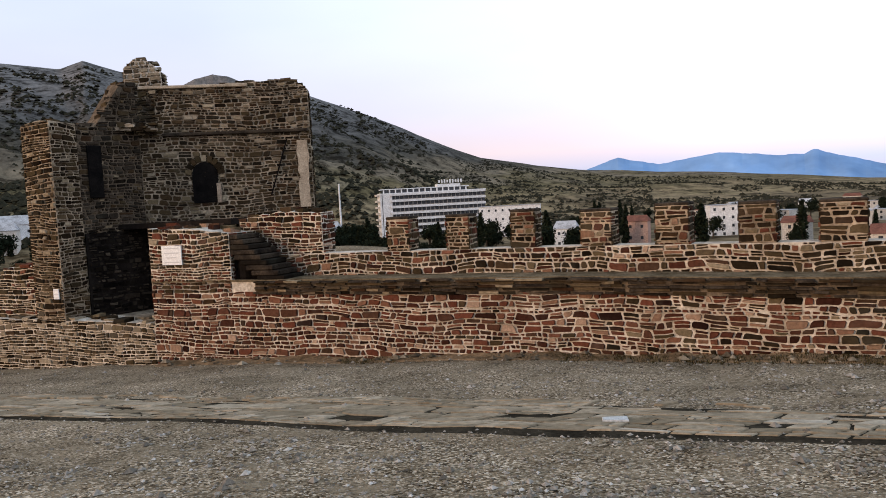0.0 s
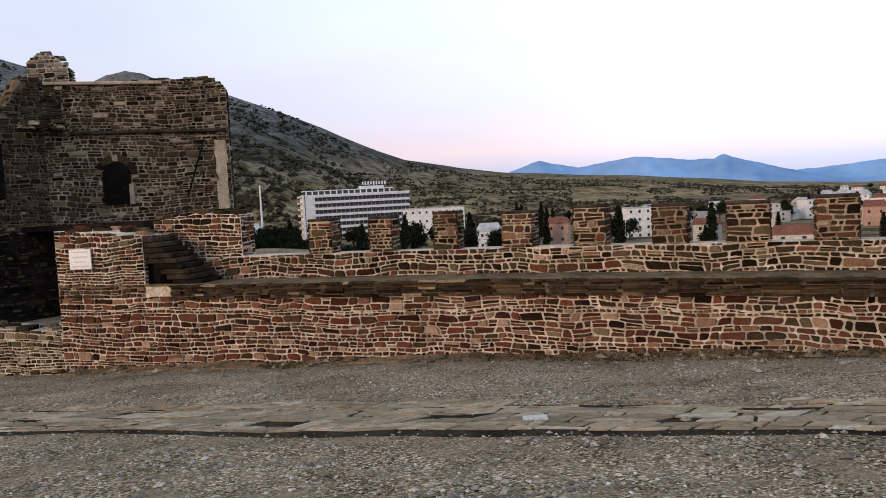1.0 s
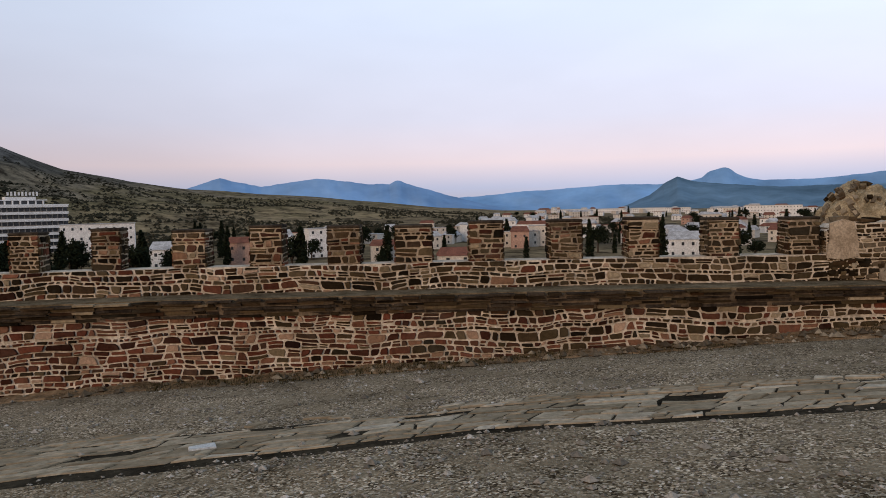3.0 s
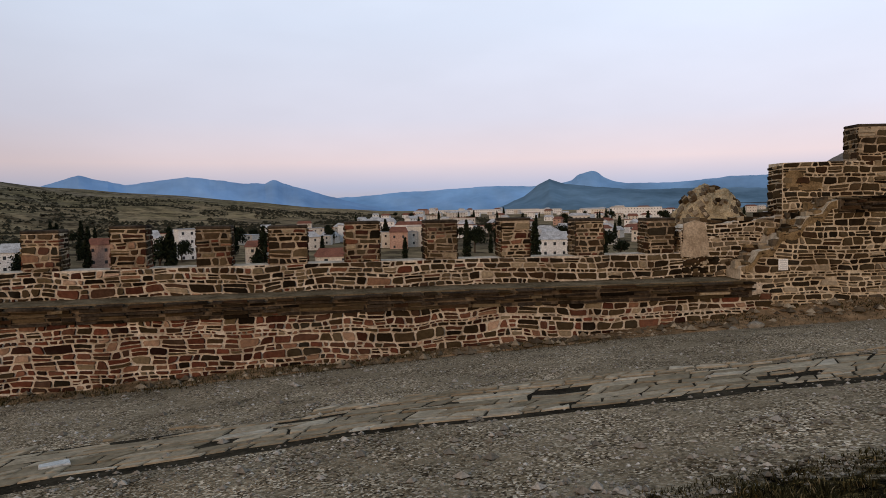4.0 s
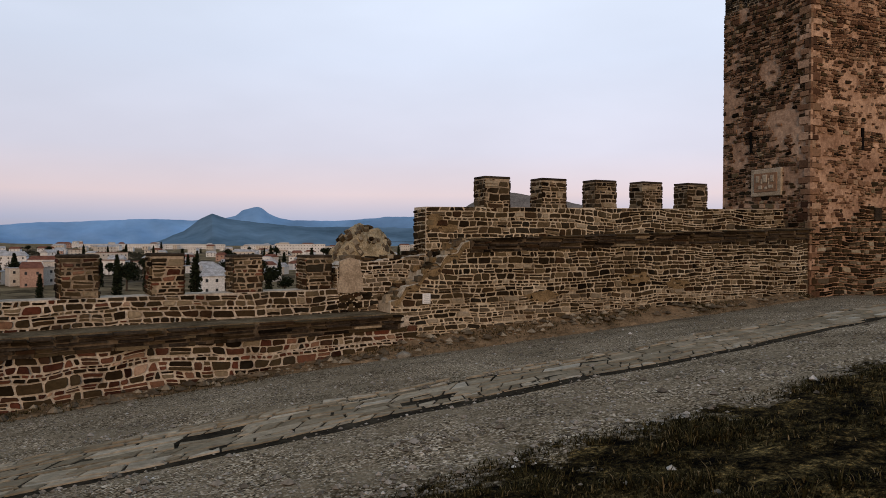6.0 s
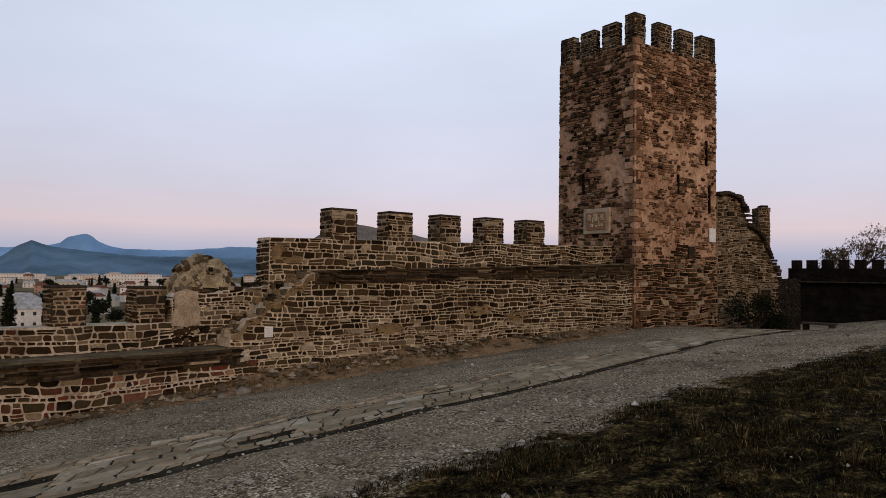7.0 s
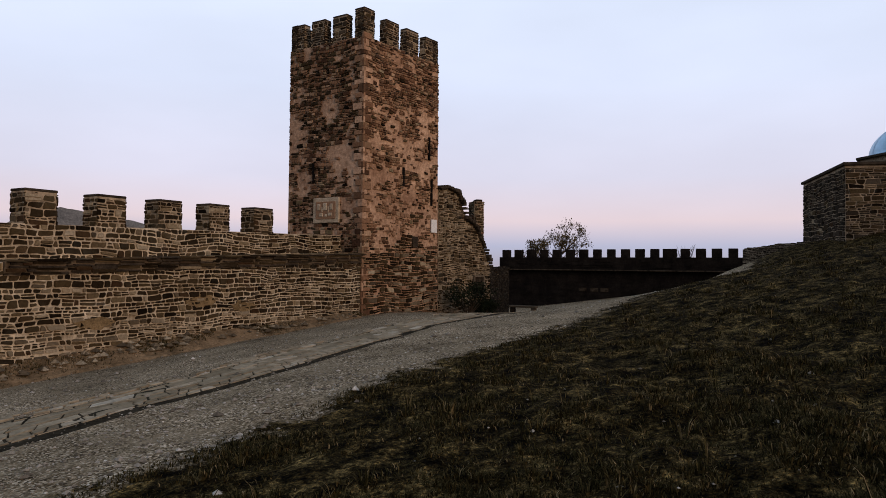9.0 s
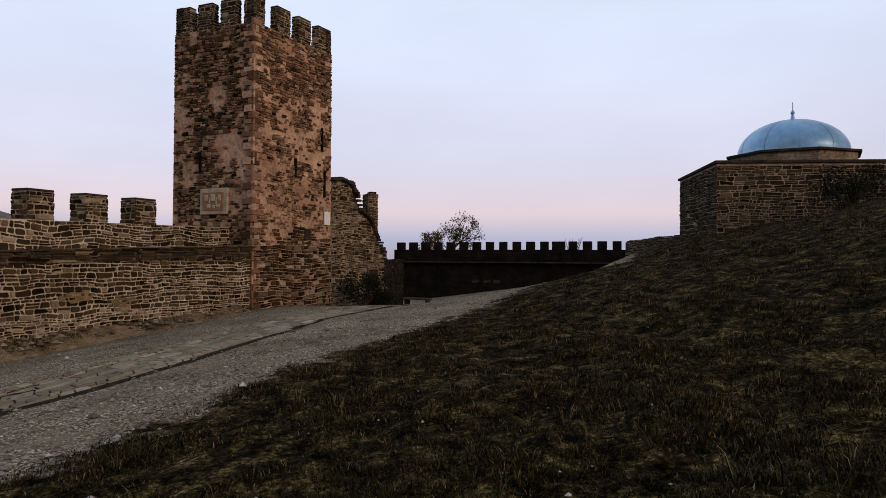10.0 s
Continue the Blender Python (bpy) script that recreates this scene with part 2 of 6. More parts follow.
def courses(rng, s0, s1, zlo, zhi, h=(0.075, 0.19), l=(0.13, 0.42), gap=0.022, keep=1.0, wob=0.065):
    """Lays out roughly coursed rubble: the outline of each stone, as (s, z) pairs. zlo and zhi are functions of s."""
    probe = [s0 + (s1 - s0) * i / 24 for i in range(25)]
    zmin, zmax = min(zlo(q) for q in probe), max(zhi(q) for q in probe)
    seed = rng.random() * 50
    level = lambda s, q: q + wob * 2 * noise.noise((s * 0.45, q * 0.9, seed)) + wob * 0.7 * noise.noise((s * 1.7, q * 1.6, seed))
    lf = (l[0] + l[1]) / 0.55
    out = []
    z, row = zmin - 0.12, 0
    hh = rng.uniform(*h)
    while z < zmax + 0.1:
        nxt = rng.uniform(*h) * (0.65 if rng.random() < 0.2 else 1.0)
        low = lambda s: level(s, z) + 0.30 * hh * noise.noise((s * 1.4, row * 3.1, seed)) + 0.012 * noise.noise((s * 6, row * 1.7, seed))
        high = lambda s: level(s, z + hh) + 0.30 * nxt * noise.noise((s * 1.4, row * 3.1 + 3.1, seed)) + 0.012 * noise.noise((s * 6, row * 1.7 + 1.7, seed))
        s = s0 - rng.random() * 0.3
        lean = rng.uniform(-0.12, 0.12) * hh
        while s < s1:
            ll = 0.05 + hh * (0.5 + 2.2 * rng.random() ** 1.3) * lf
            e = s + ll
            turn = rng.uniform(-0.16, 0.16) * hh
            g = gap * rng.uniform(0.5, 1.0)
            m, c = (s + e) / 2, (s + e) / 2
            j = lambda k=0.10: rng.uniform(-0.3, 1.0) * k * hh
            t = min(0.45 * ll, g * 0.7)
            lower = [(s + t - lean + j(0.06), low(s) + g / 2 + j()), (m + ll * rng.uniform(-0.2, 0.2), low(m) + g / 2 + j(0.05)), (e - t - turn - j(0.06), low(e) + g / 2 + j())]
            upper = [(e - t + turn - j(0.06), high(e) - g / 2 - j()), (m + ll * rng.uniform(-0.2, 0.2), high(m) - g / 2 - j(0.05)), (s + t + lean + j(0.06), high(s) - g / 2 - j())]
            lean, s = turn, e
            zc = (low(m) + high(m)) / 2
            if not zlo(c) - 0.15 < zc < zhi(c) + 0.15 or rng.random() > (keep(c, zc) if callable(keep) else keep):
                continue
            polys = [lower + upper]
            if hh > 0.115 and ll > 0.15 and rng.random() < 0.3:
                f = rng.uniform(0.38, 0.62)
                cutl = [(p[0] + (q[0] - p[0]) * f, p[1] + (q[1] - p[1]) * f) for p, q in zip(lower, upper[::-1])]
                polys = [lower + [(x, y - g / 2) for x, y in cutl[::-1]], [(x, y + g / 2) for x, y in cutl] + upper]
            for poly in polys:
                for a, b, lim in ((-1, 0, -s0 - gap / 2), (1, 0, s1 - gap / 2), (0, -1, -zlo(c)), (0, 1, zhi(c) - 0.005)):
                    poly = clip(poly, a, b, lim) if len(poly) > 2 else poly
                if len(poly) > 2 and min(max(q[k] for q in poly) - min(q[k] for q in poly) for k in (0, 1)) > 0.03:
                    out.append(poly)
        z += hh
        hh = nxt
        row += 1
    return out


def prism(bottom_pts, top_pts):
    """A closed prism between two rings of points."""
    n = len(bottom_pts)
    vs = list(bottom_pts) + list(top_pts)
    fs = [tuple(reversed(range(n))), tuple(range(n, 2 * n))]
    fs += [(i, (i + 1) % n, n + (i + 1) % n, n + i) for i in range(n)]
    return vs, fs


def v3(p, z):
    return Vector((p[0], p[1], z))


# ---------------- plan of the curtain wall ----------------
# inner face of the wall walk, from the ruined tower to the square tower, and the parapet behind the walk
PAR = [Vector((-7.87, 20.5)), Vector((2.93, 16.14)), Vector((10.64, 11.82)), Vector((16.44, 8.19)), Vector((31.3, -3.84))]
FRONT = [Vector((-8.21, 19.67)), Vector((2.54, 15.32)), Vector((10.18, 11.04)), Vector((15.91, 7.46)), Vector((27.0, -1.52))]
WALK_Z, PAR_Z, MERLON_Z = -0.10, 0.50, 1.32
UWALK_Z, UPAR_Z, UMERLON_Z = 1.90, 2.64, 3.42


def left_of(d):
    return Vector((-d.y, d.x)).normalized()


def offset_line(pts, w):
    out = []
    for i, p in enumerate(pts):
        ds = [pts[j + 1] - pts[j] for j in (i - 1, i) if 0 <= j < len(pts) - 1]
        ns = [left_of(d) for d in ds]
        out.append(p + sum(ns, Vector((0, 0))).normalized() * w)
    return out


BACK = offset_line(PAR, 0.62)


def wall_run(name, parent, fr, bk, zlo, ztop0, ztop1, material, label=""):
    """A straight length of wall body between two plan lines."""
    b = [v3(fr[0], zlo), v3(fr[1], zlo), v3(bk[1], zlo), v3(bk[0], zlo)]
    t = [v3(fr[0], ztop0), v3(fr[1], ztop1), v3(bk[1], ztop1), v3(bk[0], ztop0)]
    return part(name, mesh_from(name, *prism(b, t), material), parent, label)


def red_share(s, z):
    """How red the masonry is along the first curtain: red by the ruined tower, browner further on."""
    return 0.97 - 0.030 * max(0, s - 8) - (0.5 if z > WALK_Z else 0)


def face_stones(rng, parent, a, b, zlo, zhi, s_off, mats, single=None, budget=0, h=(0.075, 0.19), l=(0.13, 0.42), proud=0.035, share=None, keep=1.0, via=(), gap=0.024):
    """Rubble on the face from a to b (plan, by way of via), seen from its right-hand side. Some are single parts, the rest one joined part."""
    pts = [a, *via, b]
    legs, s = [], 0.0
    for p, q in zip(pts[:-1], pts[1:]):
        u = Vector((q.x - p.x, q.y - p.y, 0)).normalized()
        legs.append((s, s + (q - p).length, v3(p, 0) - u * s, u, Vector((u.y, -u.x, 0))))
        s += (q - p).length
    J = Joined()
    k = 0
    for q in courses(rng, 0, s, zlo, zhi, h, l, gap, keep):
        c = sum(e[0] for e in q) / len(q)
        _, _, p, u, n = next((g for g in legs if c <= g[1] + 1e-6), legs[-1])
        slot = 0 if share is None or rng.random() < share(c + s_off, sum(e[1] for e in q) / len(q)) else 1
        if single and k < budget and single[0] < c < single[1]:
            part("stone", mesh_from("stone", *stone_piece(rng, p, u, n, q, proud), mats[slot]), parent)
            k += 1
        else:
            J.add(*stone_piece(rng, p, u, n, q, proud), slot)
    if J.v:
        part("stonework", J.mesh("stonework", mats), parent, kind="stuff")
    return k


def along(pts, s):
    """The plan point s metres along a line of points."""
    for p, q in zip(pts[:-1], pts[1:]):
        if s <= (q - p).length:
            return p + (q - p).normalized() * s
        s -= (q - p).length
    return pts[-1]


# ---------------- the curtain wall ----------------
M_OCHRE = rough_mat("ochre_render", (0.11, 0.076, 0.038), (0.27, 0.19, 0.10), 3.0, bs=0.8)
# dark tone for the far wall's ledge and openings, its shade included
M_CORNICE = rough_mat("shade_dark_ledge", (0.010, 0.008, 0.006), (0.075, 0.056, 0.038), 3.5)
M_WALKTOP = rough_mat("dusty_wall_walk", (0.065, 0.048, 0.027), (0.19, 0.145, 0.088), 2.2)

def build_merlon(parent, rng, c0, c1, z0, z1, thick, mats, share, cap=True):
    """A merlon between two plan points of the parapet's inner face."""
    d = c1 - c0
    u = Vector((d.x, d.y, 0)).normalized()
    n = Vector((u.y, -u.x, 0))
    w = d.length
    mid = v3((c0 + c1) / 2, (z0 + z1) / 2) - n * thick / 2
    core = box_mesh("merlon", mid, u, n, (0, 0, 1), w / 2 - 0.02, thick / 2 - 0.02, (z1 - z0) / 2, M_MORTAR_DARK, 0.02)
    mer = part("merlon", core, parent)
    J = Joined()
    # four faces
    faces = [(v3(c0, 0), u, n, w), (v3(c1, 0), -n, u, thick), (v3(c0, 0) - n * thick, n, -u, thick), (v3(c1, 0) - n * thick, -u, -n, w)]
    for p, uu, nn, L_ in faces:
        for q in courses(rng, 0, L_, lambda s: z0, lambda s: z1 - 0.05, (0.07, 0.19), (0.14, 0.42), 0.022, wob=0.02):
            J.add(*stone_piece(rng, p - nn * 0.02, uu, nn, q, 0.022), 0 if rng.random() < share else 1)
    part("stonework", J.mesh("stonework", mats), mer, kind="stuff")
    if cap:
        top = box_mesh("capstone", v3((c0 + c1) / 2, z1 - 0.01) - n * thick / 2, u, n, (0, 0, 1), w / 2 - 0.005, thick / 2 - 0.005, 0.035, M_SLAB_DARK, 0.02)
        part("capstone", top, mer)
    return mer


def cornice(parent, rng, a, b, z0, z1):
    """Two projecting courses of thin dark slabs under the edge of the walk."""
    d = b - a
    u = Vector((d.x, d.y, 0)).normalized()
    n = Vector((u.y, -u.x, 0))
    # dim backing and dark slabs carry the ledge's band of shade in their colour
    k0 = Joined()
    k0.add([v3(a, z0 - 0.34) + n * 0.05, v3(b, z1 - 0.34) + n * 0.05, v3(b, z1 - 0.02) + n * 0.075, v3(a, z0 - 0.02) + n * 0.075,
            v3(a, z0 - 0.34) - n * 0.05, v3(b, z1 - 0.34) - n * 0.05, v3(b, z1 - 0.02) - n * 0.05, v3(a, z0 - 0.02) - n * 0.05],
           [(0, 1, 2, 3), (5, 4, 7, 6), (4, 0, 3, 7), (1, 5, 6, 2), (3, 2, 6, 7), (4, 5, 1, 0)])
    part("cornice_backing", k0.mesh("cornice_backing", [M_MORTAR_DIM]), parent)
    J = Joined()
    s = 0.0
    while s < d.length:
        ll = min(rng.uniform(0.2, 0.75), d.length - s)
        k = (s + ll / 2) / d.length
        z = z0 + (z1 - z0) * k
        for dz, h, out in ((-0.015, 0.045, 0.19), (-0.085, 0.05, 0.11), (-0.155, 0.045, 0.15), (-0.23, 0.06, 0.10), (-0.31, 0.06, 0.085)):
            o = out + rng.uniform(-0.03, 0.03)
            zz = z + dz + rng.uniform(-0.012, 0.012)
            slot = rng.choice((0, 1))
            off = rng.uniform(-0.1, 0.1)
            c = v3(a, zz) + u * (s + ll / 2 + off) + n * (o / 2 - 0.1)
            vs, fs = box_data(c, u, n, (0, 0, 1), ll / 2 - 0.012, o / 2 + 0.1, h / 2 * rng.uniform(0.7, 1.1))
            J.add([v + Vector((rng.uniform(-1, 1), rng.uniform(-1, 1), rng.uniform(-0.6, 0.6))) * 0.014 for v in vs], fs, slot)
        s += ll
    part("cornice", J.mesh("cornice", [M_SLAB_DARK, M_STONE_GREY]), parent, "stone slab cornice with the ledge's shade in its dark tone")


def curtain_wall():
    rng = random.Random(3)
    w = thing("wall_north", "low crenellated curtain wall of reddish brown rubble stone with pale mortar", "wall", kind="structure")
    mats = [M_STONE_RED, M_STONE_GREY]
    for i in range(3):
        fr, bk, pr = FRONT[i:i + 2], BACK[i:i + 2], PAR[i:i + 2]
        wall_run("wall_body", w, fr, bk, -4.5, WALK_Z, WALK_Z, M_MORTAR)
        wall_run("parapet", w, pr, bk, WALK_Z, PAR_Z, PAR_Z, M_MORTAR)
        wall_run("wall_walk", w, [p - left_of(fr[1] - fr[0]) * 0.02 for p in fr], pr, WALK_Z - 0.02, WALK_Z + 0.03, WALK_Z + 0.03, M_WALKTOP)
        cornice(w, rng, fr[0] if i else fr[0] + (fr[1] - fr[0]) * 0.30, fr[1] if i < 2 else fr[1] - (fr[1] - fr[0]).normalized() * 0.5, WALK_Z, WALK_Z)
    face_stones(rng, w, FRONT[0], FRONT[3], lambda s: ground_z(*along(FRONT[:4], s)) - 0.15, lambda s: WALK_Z - 0.27, 0, mats, (13.0, 19.5), 300, share=red_share, via=FRONT[1:3])
    face_stones(rng, w, PAR[0], PAR[3], lambda s: WALK_Z, lambda s: PAR_Z, 0, mats, share=red_share, h=(0.08, 0.19), via=PAR[1:3])
    # merlons by their bearings from the lookout
    edges = [(-5.0, -2.2), (-0.3, 2.5), (4.8, 7.6), (10.2, 13.3), (15.8, 18.8), (21.7, 24.6), (27.0, 30.1), (32.7, 35.7), (38.8, 41.8), (44.5, 47.5), (50.1, 53.1), (55.4, 58.3)]
    for k, (b0, b1) in enumerate(edges):
        pts = []
        for b in (b0, b1):
            r = bearing(b, 1.0)
            best = None
            for a, c in zip(PAR[:-1], PAR[1:]):
                d = c - a
                den = r.x * -d.y + r.y * d.x
                q = (a.x * -d.y + a.y * d.x) / den
                hit = r * q
                s = (hit - a).dot(d) / d.length_squared
                if q > 0 and -0.001 <= s <= 1.001:
                    best = hit
                    break
            pts.append(best)
        # the near flank of a merlon shows beside its face: bring the face in by that much
        side = 0.6 * math.sin(radians((b0 + b1) / 2 - 29))
        e = (pts[1] - pts[0]).normalized()
        if side > 0:
            pts[0] = pts[0] + e * side
        else:
            pts[1] = pts[1] + e * side
        dz = rng.uniform(-0.04, 0.05)
        build_merlon(w, rng, pts[0], pts[1], PAR_Z, MERLON_Z + dz, 0.6, [M_STONE_RED, M_STONE_GREY], 0.3 if k < 9 else 0.15)
    return w


def upper_wall():
    rng = random.Random(5)
    w = thing("wall_east", "higher crenellated curtain wall of brown rubble stone beside the road", "wall", kind="structure")
    mats = [M_STONE_GREY, M_STONE_PALE]
    a, b = FRONT[3], FRONT[4]
    d = (b - a).normalized()
    pb = PAR[3] + (PAR[4] - PAR[3]).normalized() * 14.2
    bb = BACK[3] + (BACK[4] - BACK[3]).normalized() * 14.2
    pr, bk = [PAR[3] + d * 0.70, pb], [BACK[3] + d * 0.70, bb]
    z0, z1 = 1.66, 2.08
    L_ = (b - a).length
    # the outer skin has fallen away in ragged steps at the lower end
    scar = [(-0.7, 0.2), (-0.45, 0.28), (-0.3, 0.55), (0.05, 0.62), (0.2, 0.92), (0.6, 1.0), (0.75, 1.28), (1.1, 1.36), (1.25, 1.6), (1.5, z0), (L_, z1)]
    top = lambda s: float(np.interp(s, [q[0] for q in scar], [q[1] for q in scar]))
    ring = [(-0.7, -4.0), (L_, -4.0)] + scar[::-1]
    skin = left_of(d) * 0.9
    part("wall_body", mesh_from("wall_body", *prism([v3(a + d * q + skin, z) for q, z in ring], [v3(a + d * q, z) for q, z in ring]), M_MORTAR_MID), w)
    wall_run("parapet", w, pr, bk, -1.0, UPAR_Z - 0.12, UPAR_Z + 0.1, M_MORTAR_MID)
    wall_run("wall_walk", w, [a + d * 1.5, b], [a + d * 1.5 + skin, pr[1]], 1.5, z0 + 0.03, z1 + 0.03, M_WALKTOP)
    gz = lambda s: ground_z(*(a + d * (s - 0.7))) - 0.15
    face_stones(rng, w, a - d * 0.7, b, gz, lambda s: top(s - 0.7) - 0.27 * smooth(1.9, 2.3, s), 0, mats, (2, 9), 300, share=lambda s, z: 0.93 if z > 0.25 else 0.6)
    face_stones(rng, w, pr[0], pr[1], lambda s: WALK_Z if s < 1.2 else z0 - 0.05 + (z1 - z0) * s / L_, lambda s: UPAR_Z - 0.12 + 0.22 * s / 14.2, 0, mats, share=lambda s, z: 0.9)
    # broken west end, facing back along the lower wall
    face_stones(rng, w, bk[0], pr[0], lambda s: WALK_Z, lambda s: UPAR_Z - 0.15, 0, mats)
    cornice(w, rng, a + d * 1.45, b, z0 + 0.03, z1)
    # rubble core bared along the scar
    J = Joined()
    for i in range(70):
        q = rng.uniform(-0.65, 1.45)
        c = v3(a + d * q + left_of(d) * rng.uniform(0.05, 0.8), top(q) + rng.uniform(-0.02, 0.05))
        vs, fs = box_data(c, v3(d, 0), v3(left_of(d), 0), (0, 0, 1), rng.uniform(0.05, 0.14), rng.uniform(0.05, 0.12), rng.uniform(0.03, 0.08))
        J.add([v + Vector((rng.uniform(-1, 1), rng.uniform(-1, 1), rng.uniform(-1, 1))) * 0.022 for v in vs], fs, rng.choice((0, 1, 1, 2)))
    part("rubble_core", J.mesh("rubble_core", [M_STONE_GREY, M_STONE_PALE, M_OCHRE]), w, kind="stuff")
    lip = [(q / 10, top(q / 10) - 0.01) for q in range(-6, 15)]
    low = [(q, z - 0.10 - 0.10 * abs(noise.noise((q * 3, 0, 6))) - rng.uniform(0, 0.05)) for q, z in lip[::-1]]
    n_ = -left_of(d)
    pts = [v3(a + d * q, z) for q, z in lip[::-1]] + [v3(a + d * q, z) for q, z in low[::-1]]
    pts = pts[::-1]
    part("render_patch", mesh_from("render_patch", *prism([p + v3(n_ * 0.005, 0) for p in pts], [p + v3(n_ * 0.045, 0) for p in pts]), M_OCHRE), w, "ochre mortar scar along the broken edge")
    ud = (pb - pr[0]).normalized()
    edges = [(68.3, 71.1), (72.8, 75.5), (76.9, 79.3), (80.5, 82.7), (83.8, 85.9)]
    for b0, b1 in edges:
        pts = []
        for be_ in (b0, b1):
            r, e0 = bearing(be_, 1.0), Vector((0.3, -0.26))
            dd, o = pb - pr[0], pr[0] - Vector((0.3, -0.26))
            q = (o.x * -dd.y + o.y * dd.x) / (r.x * -dd.y + r.y * dd.x)
            pts.append(e0 + r * q)
        pts[0] = pts[0] + ud * 0.55 * math.sin(radians((b0 + b1) / 2 - 39))
        k = ((pts[0] - pr[0]).length) / 14.2
        build_merlon(w, rng, pts[0], pts[1], UPAR_Z - 0.14 + 0.22 * k, UMERLON_Z - 0.08 + 0.18 * k, 0.62, mats, 0.85)
    return w


def ochre_patches(w):
    """Old ochre render clinging to the broken end of the higher wall."""
    rng = random.Random(77)
    d = (FRONT[4] - FRONT[3]).normalized()
    u = Vector((d.x, d.y, 0))
    n = Vector((u.y, -u.x, 0))
    up_ = Vector((0, 0, 1))
    for s, z, rx, rz in ((0.75, 2.15, 0.36, 0.2), (1.3, 1.98, 0.25, 0.12), (3.6, 0.2, 0.5, 0.14), (6.8, 0.6, 0.5, 0.16), (8.4, 0.4, 0.5, 0.14)):
        ring = []
        for i in range(20):
            t_ = 2 * math.pi * i / 20
            k = 1 + 0.5 * noise.noise((math.cos(t_) * 1.9 + s, math.sin(t_) * 1.9, z)) + 0.3 * (rng.random() - 0.5)
            ring.append(v3(FRONT[3], z) - n * (0.9 if z > 1.7 else 0) + u * max(0.72 if z > 1.7 else 0.03, s + rx * k * math.cos(t_)) + up_ * rz * k * math.sin(t_))
        part("render_patch", mesh_from("render_patch", *prism([p + n * 0.01 for p in ring], [p + n * 0.034 for p in ring]), M_OCHRE), w, "ragged patch of ochre render")


wall_north = curtain_wall()
wall_east = upper_wall()
ochre_patches(wall_east)

# ---------------- the square tower ----------------
T_C = Vector((27.0, -1.52))
T_L = T_C + Vector((2.60, 2.78))
T_R = T_C + Vector((3.42, -3.28))
T_B = T_L + (T_R - T_C)
T_TOP, T_MER = 10.15, 11.12


def quoins(rng, tower, corner, away, k):
    """Squared corner stones, long and short by turns, on one side of the near corner."""
    u = v3(away, 0)
    n = Vector((-u.y, u.x, 0)) if k == 0 else Vector((u.y, -u.x, 0))
    z, i = -0.6, k
    while z < T_TOP - 0.1:
        h = rng.uniform(0.15, 0.3)
        w = (0.46 if i % 2 else 0.24) * rng.uniform(0.8, 1.2)
        me = box_mesh("quoin", v3(corner, z + h / 2) + u * (w / 2 - 0.085) + n * 0.03, u, n, (0, 0, 1), w / 2, 0.055, h / 2 - 0.01, rng.choice((M_STONE_TOWER, M_STONE_TOWER, M_MORTAR_PINK)), 0.012)
        part("quoin", me, tower)
        z, i = z + h, i + 1


def square_tower():
    rng = random.Random(11)
    t = thing("tower", "tall square crenellated tower of brown rubble with patches of pink plaster", "tower", at=(0, 0, 0))
    ring = [T_L, T_C, T_R, T_B]
    c = sum(ring, Vector((0, 0))) / 4
    lo = [v3(c + (p - c) * 1.02, -2.0) for p in ring]
    hi = [v3(p, T_TOP) for p in ring]
    part("tower_body", mesh_from("tower_body", *prism(lo, hi), M_MORTAR_PINK), t)
    for k, (a, b) in enumerate(((T_L, T_C), (T_C, T_R), (T_R, T_B), (T_B, T_L))):
        mats = [M_STONE_GREY, M_STONE_TOWER] if k != 1 else [M_STONE_TOWER, M_STONE_GREY]
        n2 = left_of(b - a) * -0.05
        a2, b2 = a + n2, b + n2
        meet = lambda s: 2.5 + 0.8 * noise.noise((s * 0.6, k * 3.7, 1))
        face_stones(rng, t, a2, b2, lambda s: -0.6, meet, 0, [M_STONE_GREY, M_STONE_PALE], (0.2, 4.6) if k == 1 else None, 300, proud=0.03, share=lambda s, z: 0.8, keep=0.97)
        if k < 2:
            quoins(rng, t, b if k == 0 else a, (a - b).normalized() if k == 0 else (b - a).normalized(), k)
        if k == 1:
            bare = lambda s, z: 0.52 + 1.0 * noise.noise((s * 1.2, z * 1.5, 4)) + 0.5 * noise.noise((s * 3.1, z * 4, 7)) + 0.4 * smooth(6.8, 8.8, z)
        else:
            bare = lambda s, z: 0.94 - 0.9 * smooth(0.02, 0.26, noise.noise((s * 1.2, z * 0.9, 2.5 + k)) + 0.3 * noise.noise((s * 3.5, z * 4, 1)) - 0.07 * abs(z - 5.6) + 0.05)
        face_stones(rng, t, a2, b2, lambda s: meet(s) + 0.02, lambda s: T_TOP, 0, mats, h=(0.06, 0.16), l=(0.12, 0.36), proud=0.016, share=lambda s, z: 0.85 if k == 1 else 0.42, keep=bare, gap=0.018)
        d = b - a
        spans = ([(0, 0.19), (0.29, 0.48), (0.58, 0.77), (0.87, 1.0)], [(0.0, 0.13), (0.27, 0.44), (0.54, 0.71), (0.81, 1.0)])[k % 2]
        for f0, f1 in spans:
            build_merlon(t, rng, a + d * f0, a + d * f1, T_TOP - 0.02, T_MER + 0.006 * k + (0.1 if f1 == 1.0 and k == 0 or f0 == 0 and k == 1 else 0), 0.36, [M_STONE_DARK, M_STONE_GREY], 0.6)
    return t


square_tower()

